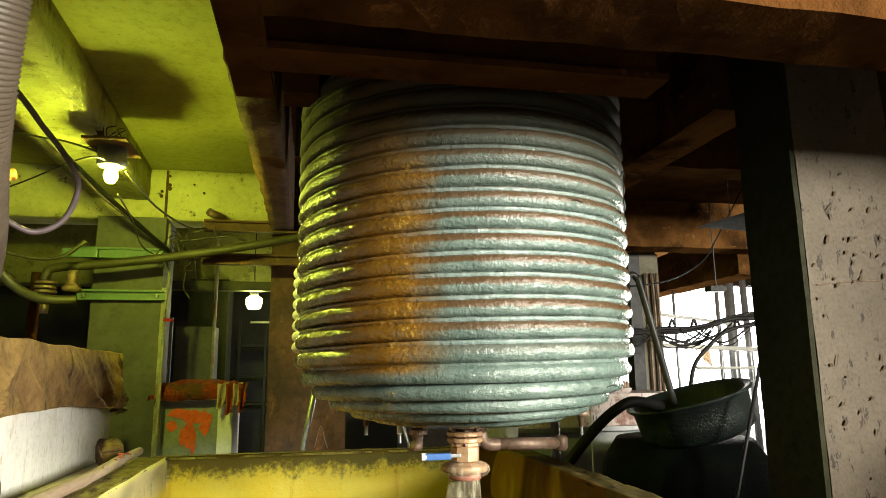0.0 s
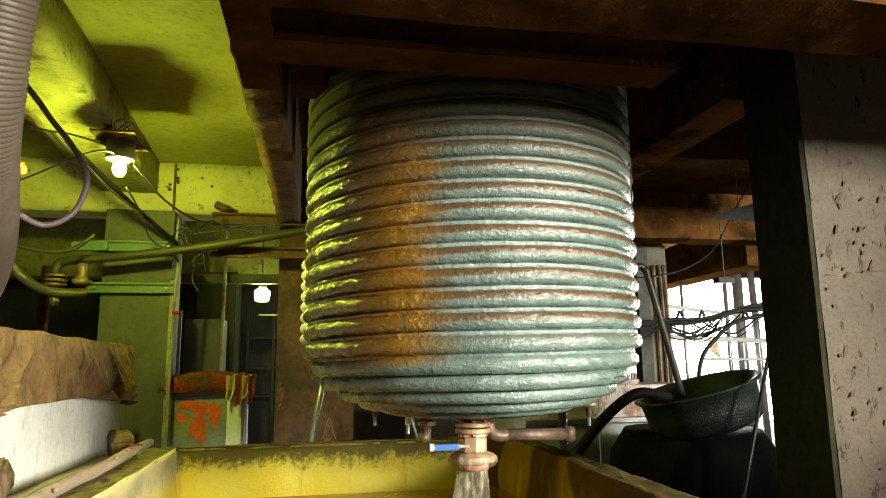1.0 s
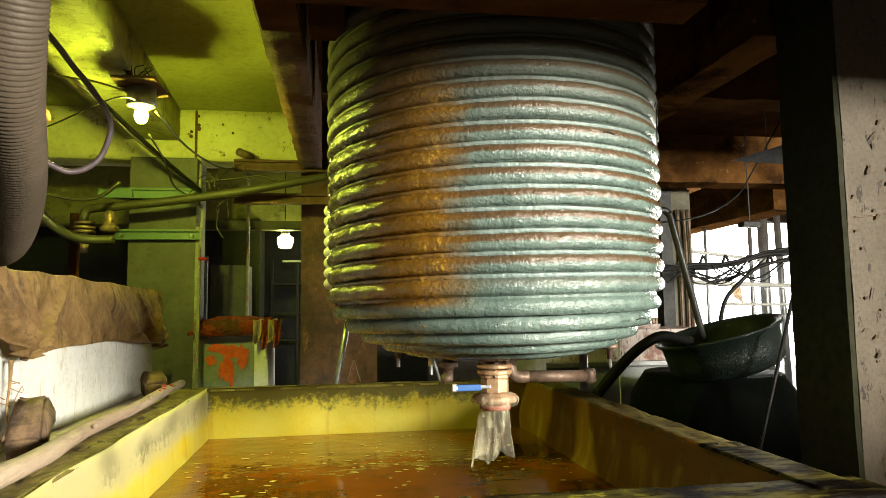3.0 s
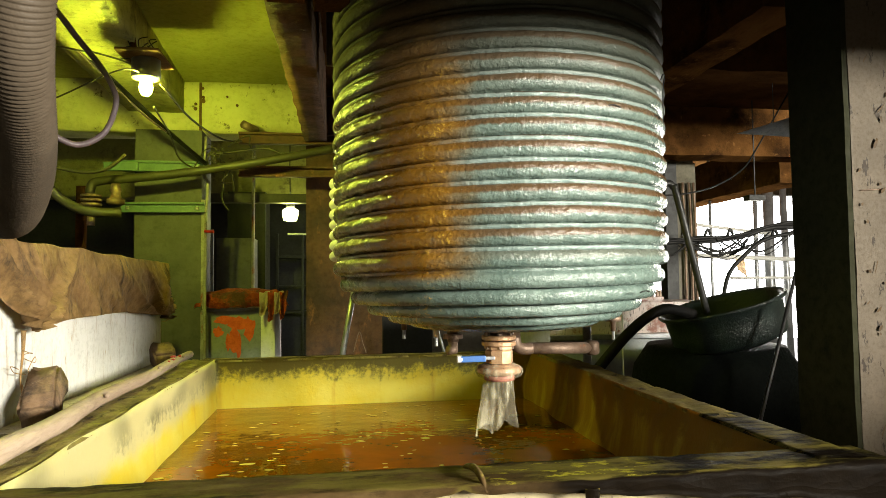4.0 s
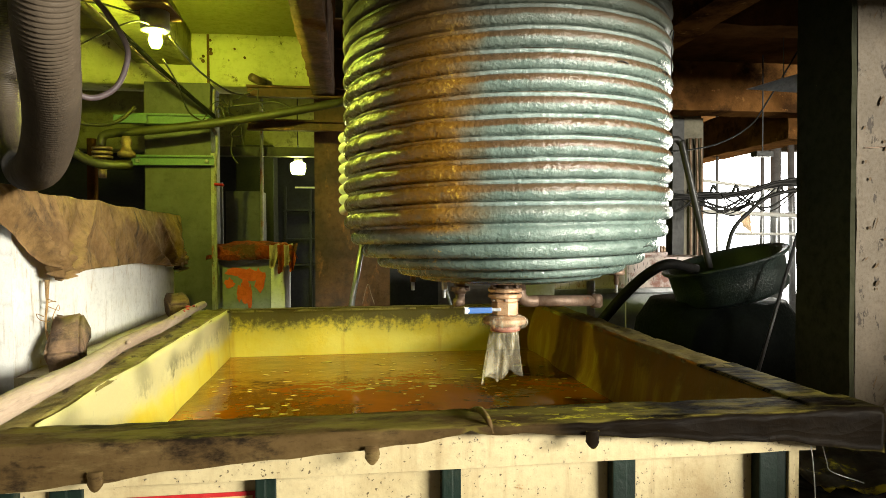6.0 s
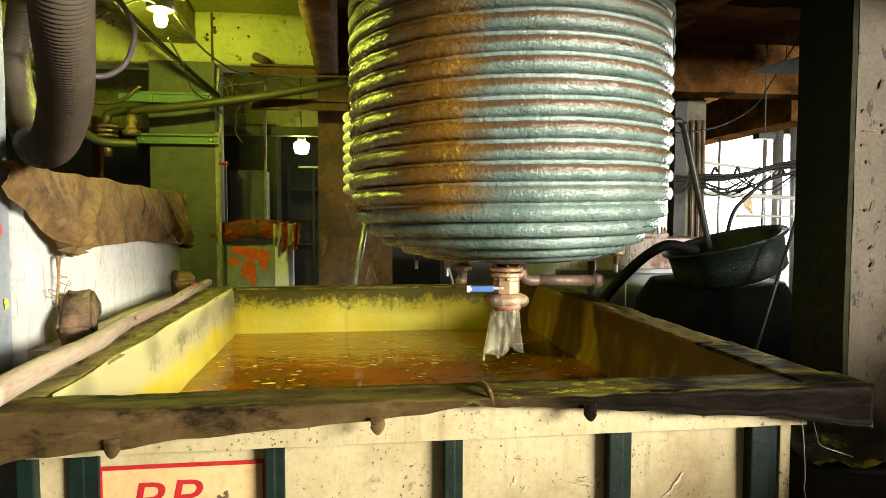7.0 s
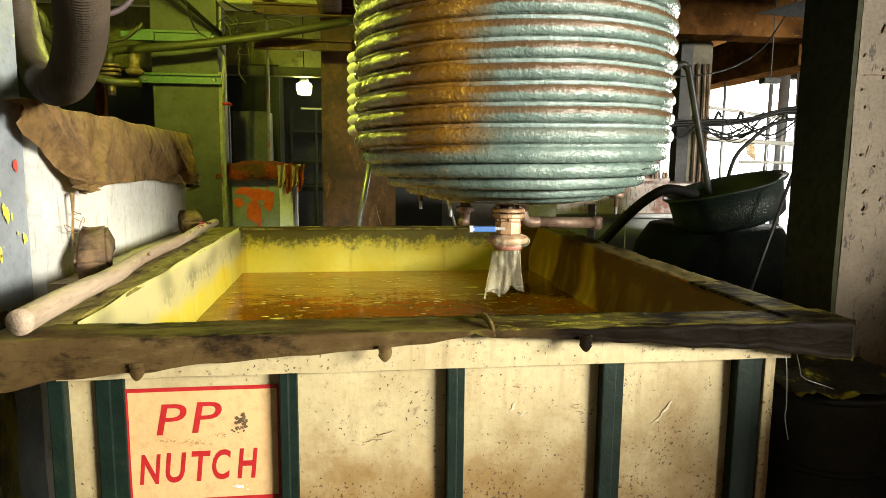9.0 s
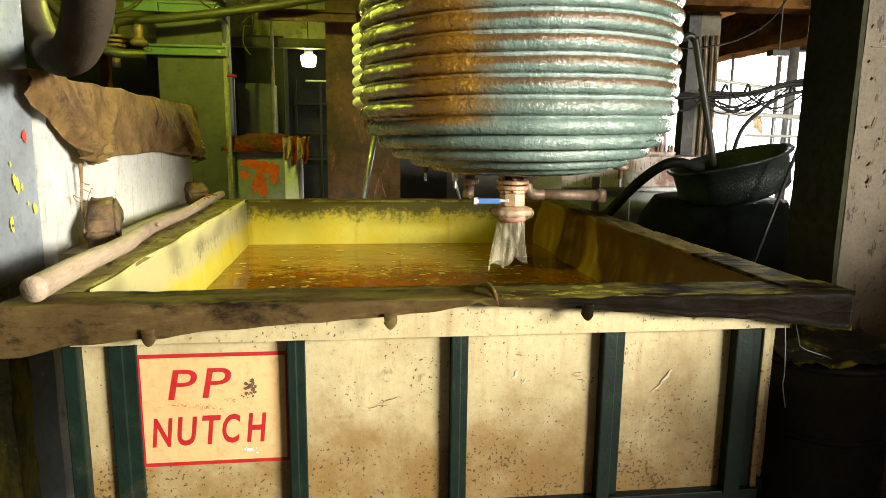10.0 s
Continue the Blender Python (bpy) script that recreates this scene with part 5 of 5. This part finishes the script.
for pts in ([(1.682, 3.6, 1.419), (1.822, 3.6, 1.378), (1.945, 3.6, 1.334), (2.124, 3.6, 1.37), (2.288, 3.6, 1.424), (2.49, 3.6, 1.472), (2.9, 3.6, 1.5)], [(1.682, 3.6, 1.403), (1.787, 3.6, 1.403), (1.928, 3.6, 1.362), (2.052, 3.6, 1.34), (2.197, 3.6, 1.395), (2.342, 3.6, 1.437), (2.49, 3.6, 1.455), (2.9, 3.6, 1.47)], [(1.55, 3.6, 1.33), (1.612, 3.6, 1.329), (1.699, 3.6, 1.337), (1.787, 3.6, 1.403)], [(1.75, 3.6, 1.41), (1.85, 3.6, 1.36), (1.98, 3.6, 1.355), (2.08, 3.6, 1.40)], [(1.916, 3.5, 1.0), (1.963, 3.5, 1.204), (2.06, 3.5, 1.317), (2.201, 3.5, 1.414), (2.415, 3.5, 1.451), (2.8, 3.5, 1.48)]):
    part("loose_cable", tube(pts, 0.0065 if pts[0][2] > 1.1 else 0.011, 6, None, 6), BLACK, bundle, "", True)
for i in range(9):
    x, w, dip = rnd.uniform(1.62, 2.15), rnd.uniform(0.18, 0.45), rnd.uniform(0.05, 0.11)
    zb = 1.405 + 0.10 * max(0, x - 1.7)
    part("loose_cable", tube([(x, 3.59 + rnd.uniform(-0.03, 0.03), zb), (x + w * 0.25, 3.6, zb - dip * 0.8), (x + w * 0.55, 3.6, zb - dip), (x + w, 3.6, zb + 0.09 * w)], rnd.uniform(0.003, 0.006), 5, None, 5), BLACK, bundle, "", True)
for i in range(5):
    x = 1.75 + i * 0.14
    part("tie", tube([(x, 3.6, 1.44), (x + 0.02, 3.6, 1.48), (x + 0.035, 3.6, 1.45)], 0.008, 5, None, 4), BLACK, bundle)
for x0, x1, r in ((3.618, 3.612, 0.045), (3.758, 3.80, 0.03), (3.49, 3.483, 0.018), (3.05, 3.06, 0.012)):
    line("yard_pipe", [(x0, 5.5, 2.3), (x1, 5.5, 0.0)], r, STEELG, "upright pipe in the yard opening", "pipe", 10, 1, "yard pipes")
for a, b, r in (((2.7, 5.4, 1.40), (4.2, 5.4, 1.34), 0.02), ((2.7, 5.45, 1.69), (3.6, 5.45, 1.585), 0.014), ((3.2, 5.45, 1.2), (4.2, 5.45, 1.19), 0.012)):
    line("yard_rail", [a, b], r, WHITEM, "thin horizontal pipe in the yard opening", "pipe", 8, 1, "yard pipes")
whole("hung_bag", sheet(lambda u, v: (3.17 + 0.09 * u + 0.02 * v, 5.33 + 0.01 * wob(u * 5, v * 5), 1.36 - 0.13 * v * (0.7 + 0.5 * u)), 8, 8, 0.01), SACK, "tan bag hung on a pipe in the opening", "bag", "", "", True)
whole("pale_post", rough_box(2.255, 4.6, 0.0, 2.41, 4.72, 2.05, 0.08, 0.003), WALLM, "pale weathered post beside the opening", "post")
whole("dark_post", rough_box(2.16, 4.58, 0.0, 2.25, 4.68, 2.05, 0.08, 0.003), NEARBLACK, "dark post beside the opening", "post")
for x in (2.29, 2.34, 2.375):
    line("post_conduit", [(x, 4.57, 1.9), (x + 0.01, 4.57, 1.4), (x, 4.57, 0.0)], 0.01, IRON, "worn conduit on the pale post", "conduit", 6, 4, "post conduits")
PINKW = surface("flaking_pink_white", (0.55, 0.42, 0.40), (0.72, 0.66, 0.64), 10, 0.6, 0, 0.4, 40, [((0.25, 0.07, 0.05), 14, 0.55, 0.7, None), ((0.06, 0.05, 0.05), 25, 0.56, 0.64, (3, 3, 0.5)), ((0.30, 0.14, 0.11), 7, 0.5, 0.62, None)])
eq = thing("flaking_vessel", (1.7, 4.2, 0), "squat vessel with flaking pinkish-white paint", "vessel")
part("body", rough_box(0.9, 4.0, 0.86, 2.2, 4.5, 1.05, 0.05, 0.003), PINKW, eq)
CASING = surface("pale_grey_casing", (0.32, 0.36, 0.35), (0.46, 0.49, 0.48), 4, 0.5, 0, 0.2, 50, [((0.12, 0.10, 0.08), 8, 0.58, 0.72, (1, 1, 0.5))])
part("base", rough_box(0.9, 3.98, 0.0, 2.25, 4.5, 0.83, 0.1, 0.003), CASING, eq, "grey-green lower casing")
part("ledge", box(0.9, 3.94, 0.83, 2.25, 4.5, 0.86, 0.004), STEELG, eq)
part("dome", lathe([(0.20, 0), (0.21, 0.02), (0.21, 0.03), (0.15, 0.035), (0.14, 0.2), (0.10, 0.24)], (1.70, 4.2, 1.05), 28), PINKW, eq, "flanged pinkish neck", True)
for k in range(14):
    a = k * 2 * math.pi / 14
    part("bolt", lathe([(0.012, 0), (0.012, 0.03), (0.008, 0.05)], (1.70 + 0.185 * math.cos(a), 4.2 + 0.185 * math.sin(a), 1.075), 6), IRON, eq)
whole("white_block", rough_box(0.62, 3.42, 0.0, 0.90, 3.6, 1.10, 0.06, 0.003), WHITEWALL, "whitish block behind the tank corner", "block")
line("hanging_wire", [(1.117, 3.0, 2.36), (1.117, 3.0, 1.1), (1.116, 3.0, 0.0)], 0.003, WHITEM, "thin wire hanging beside the reactor", "wire", 5, 2)
line("beam_wire", [(2.5, 3.6, 2.37), (2.235, 3.6, 1.956), (2.126, 3.6, 1.82), (1.929, 3.6, 1.718), (1.683, 3.6, 1.674), (1.4, 3.4, 1.66)], 0.005, BLACK, "thin black wire looping below the beams", "wire", 5)
ff = box(2.43, 3.98, 1.70, 2.55, 4.05, 1.735, 0.004)
box(2.487, 4.008, 1.73, 2.493, 4.014, 2.37, 0, ff)
whole("flood_fixture", ff, NEARBLACK, "small dark fixture under the beam", "fixture")
bm = bmesh.new()
vs = [bm.verts.new(p) for p in ((1.66, 2.9, 1.872), (1.95, 2.8, 1.955), (1.95, 3.1, 1.965), (1.93, 2.9, 1.862))]
bm.faces.new(vs)
bmesh.ops.solidify(bm, geom=bm.faces[:], thickness=0.006)
whole("tin_plate", bm, STEELG, "bent tin plate hung under the deck", "plate")
line("tin_plate_hanger", [(1.85, 2.9, 1.90), (1.85, 2.9, 2.37)], 0.002, NEARBLACK, "thin hanger wire of the tin plate", "wire", 5, 1)

# Drum's near-black colour also stands in for the shade at its place.
drum = thing("dark_drum", (1.03, 1.5, 0), "black dirty drum beside the tank, darkened for its shade", "drum")
part("body", lathe([(0.17, 0), (0.175, 0.01), (0.175, 0.61), (0.17, 0.615)], (1.03, 1.49, 0), 36), BLACK, drum, "", True)
for z in (0.215, 0.425):
    part("hoop", lathe([(0.1745, 0), (0.181, 0.006), (0.181, 0.014), (0.1745, 0.02)], (1.03, 1.49, z), 36), BLACK, drum, "", True)
part("lid_ring", lathe([(0.172, 0), (0.183, 0.004), (0.183, 0.016), (0.172, 0.022)], (1.03, 1.49, 0.608), 36), BLACK, drum, "", True)
YB = surface("yellow_black_cover", (0.02, 0.02, 0.015), (0.05, 0.045, 0.02), 8, 0.6, 0, 0.6, 40, [((0.45, 0.40, 0.02), 5, 0.52, 0.58, None)])
whole("drum_cover", sheet(lambda u, v: (0.84 + 0.37 * u, 1.31 + 0.36 * v, 0.645 + 0.02 * wob(u * 5, v * 5) + 0.01 * wob(u * 17, v * 17)), 24, 24, 0.012), YB, "black sheet with yellow stains over the drum", "cover", "", "", True)
wc = part("cord", tube([(0.735, 1.235, 0.79), (0.743, 1.235, 0.738), (0.749, 1.235, 0.659), (0.748, 1.235, 0.63), (0.760, 1.235, 0.578)], 0.0011, 5, None, 8), STEELG, tank, "thin white cord hanging from the rim", True)
part("cord", tube([(0.771, 1.25, 0.785), (0.80, 1.27, 0.73), (0.835, 1.30, 0.695), (0.896, 1.30, 0.672), (0.92, 1.31, 0.662)], 0.0011, 5, None, 8), STEELG, tank, "thin pale cord trailing onto the drum cover", True)
line("crack_line", [(1.245, 1.6985, 1.435), (1.30, 1.6985, 1.438), (1.36, 1.6985, 1.446), (1.45, 1.6985, 1.45)], 0.0018, IRON, "thin dark wire across the column", "wire", 4)


def blot(name, cx, cz, w, h, n, seed, material, y, label, on=None):
    """Overlapping ragged flakes that make one smudge."""
    r = random.Random(seed)
    bm = bmesh.new()
    for i in range(n):
        x, z = cx + r.gauss(0, w), cz + r.gauss(0, h)
        s = r.uniform(0.3, 1.0) * min(w, h) * 0.8
        k = 7
        vs = [bm.verts.new((x + s * r.uniform(0.5, 1.3) * math.cos(j * 6.283 / k), y - 0.0002 * i / n, z + s * r.uniform(0.5, 1.3) * math.sin(j * 6.283 / k))) for j in range(k)]
        bm.faces.new(vs[::-1])
    return part(name, bm, material, on or SIGN, label)


DARKDIRT = surface("dark_smudge", (0.06, 0.038, 0.018), (0.13, 0.08, 0.035), 40, 0.8, 0, 0.3, 90)
BROWNDIRT = surface("brown_smudge", (0.30, 0.18, 0.08), (0.42, 0.27, 0.13), 40, 0.8, 0, 0.3, 90)
blot("smudge", -0.424, 0.648, 0.006, 0.009, 26, 4, DARKDIRT, 1.2955, "dark smudge on the sign")
blot("smudge", -0.428, 0.63, 0.008, 0.003, 12, 5, DARKDIRT, 1.2955, "dark smudge on the sign")
for i, (x, z, w) in enumerate(((-0.56, 0.612, 0.022), (-0.52, 0.608, 0.016), (-0.46, 0.622, 0.01), (-0.50, 0.603, 0.012))):
    blot("smear", x, z, w, 0.002, 18, 8 + i, BROWNDIRT, 1.2955, "brown smear on the sign")
blot("flake", -0.425, 0.506, 0.008, 0.005, 12, 15, WHITEM, 1.2955, "white flaked patch on the sign")
for i, (x, z, w) in enumerate(((-0.13, 0.60, 0.02), (-0.20, 0.585, 0.015), (0.29, 0.645, 0.014), (0.22, 0.56, 0.02), (0.47, 0.55, 0.02), (0.16, 0.70, 0.006))):
    blot("grime", x, z, w, 0.0022, 14, 50 + i, BROWNDIRT, 1.2975, "brown grime on the panel", tank)

def scratch(x0, z0, x1, z1, w, material, label):
    """A thin uneven scrape between two points of the front panels."""
    bm = bmesh.new()
    n, d = 9, Vector((x1 - x0, 0, z1 - z0))
    side = Vector((-d.z, 0, d.x)).normalized()
    up, low = [], []
    for i in range(n):
        u = i / (n - 1)
        c = Vector((x0, 1.2975, z0)) + d * u + side * (0.004 * wob(u * 4, x0 * 30, z0 * 30))
        k = w * (0.35 + math.sin(math.pi * u)) * (0.7 + 0.6 * abs(wob(u * 9, x0 * 50)))
        up.append(bm.verts.new(c + side * k))
        low.append(bm.verts.new(c - side * k))
    for i in range(n - 1):
        bm.faces.new((low[i], low[i + 1], up[i + 1], up[i]))
    part("scrape", bm, material, tank, label)


PALE = surface("pale_scraped_paint", (0.44, 0.38, 0.25), (0.52, 0.46, 0.32), 30, 0.6)
for a in ((0.488, 0.618, 0.516, 0.652, 0.0026), (0.470, 0.602, 0.492, 0.618, 0.0016), (0.142, 0.645, 0.155, 0.664, 0.0030), (0.165, 0.63, 0.175, 0.645, 0.0015)):
    scratch(*a, PALE, "pale scrape in the paint")
for a in ((0.275, 0.650, 0.305, 0.658, 0.0006), (0.290, 0.640, 0.312, 0.634, 0.0006), (-0.15, 0.600, -0.105, 0.614, 0.0006), (-0.18, 0.590, -0.13, 0.596, 0.0006), (0.50, 0.618, 0.515, 0.630, 0.0005), (0.505, 0.612, 0.52, 0.616, 0.0005)):
    scratch(*a, DARKDIRT, "thin dark scratch in the paint")

YSPLASH = surface("yellow_paint_splash", (0.72, 0.62, 0.05), (0.80, 0.70, 0.10), 30, 0.6)
post2 = bpy.data.objects["column_2"]
r = random.Random(77)
for y, z, s in ((1.729, 1.052, 0.012), (1.745, 1.035, 0.016), (1.765, 1.029, 0.007), (1.825, 0.967, 0.014), (1.697, 0.945, 0.013), (1.718, 1.092, 0.006), (1.70, 0.93, 0.008), (1.79, 0.985, 0.005)):
    bm = bmesh.new()
    k = 11
    bm.faces.new([bm.verts.new((-1.0555, y + 0.75 * s * r.uniform(0.6, 1.2) * math.cos(j * 6.283 / k), z + 1.3 * s * r.uniform(0.6, 1.3) * math.sin(j * 6.283 / k))) for j in range(k)])
    part("splash", bm, YSPLASH, post2, "yellow paint splash")
bm = bmesh.new()
bm.faces.new([bm.verts.new((-1.0555, 1.80 + 0.012 * r.uniform(0.6, 1.2) * math.cos(j * 0.571), 1.16 + 0.02 * r.uniform(0.6, 1.2) * math.sin(j * 0.571))) for j in range(11)])
part("splash", bm, REDSPOT, post2, "red paint splash")

structure("post_base", rough_box(-1.6, 1.606, 0.0, -1.052, 1.70, 0.80, 0.04, 0.005, 9), MOSS, "mossy wet base of the blue-grey post")
# folds of the sacking that hang over the bin's edge
for i, (x, w, drop) in enumerate(((-0.625, 0.055, 0.13), (-0.58, 0.05, 0.16), (-0.545, 0.05, 0.12), (-0.515, 0.045, 0.15))):
    part("hanging_fold", sheet(lambda u, v, x=x, w=w, drop=drop: (x + w * u * (1 - 0.4 * v) + 0.006 * wob(u * 6, v * 3, x), 3.835 - 0.012 * math.sin(u * 6.3) - 0.01 * v, 1.15 - drop * v + 0.01 * wob(u * 4, x)), 10, 10, 0.004), SACK if i % 2 == 0 else REDCLOTH, bpy.data.objects["red_sacking"], "", True)

# slanted dark splashes over the plaster column
bm = bmesh.new()
r = random.Random(31)
for i in range(230):
    z = 1.85 - 1.6 * r.random() ** 0.8
    x = r.uniform(1.24, 1.545)
    if wob(x * 7, z * 4, 2) < r.uniform(-0.5, 0.25):
        continue
    L, w, a = r.uniform(0.003, 0.013) * (1.5 if r.random() < 0.15 else 1), r.uniform(0.0015, 0.005), radians(r.gauss(28, 12))
    vs = []
    for j in range(9):
        q = j * 6.283 / 9
        u, v = w * r.uniform(0.7, 1.3) * math.cos(q), L * r.uniform(0.7, 1.2) * math.sin(q)
        vs.append(bm.verts.new((x + u * math.cos(a) + v * math.sin(a), 1.6945 - 0.0005 * r.random(), z - u * math.sin(a) + v * math.cos(a))))
    bm.faces.new(vs)
tagged(part("splashes", bm, DARKDIRT, bpy.data.objects["column_1"], "dark slanted splashes on the plaster"), "dark slanted splashes on the plaster", "", "", "stuff")
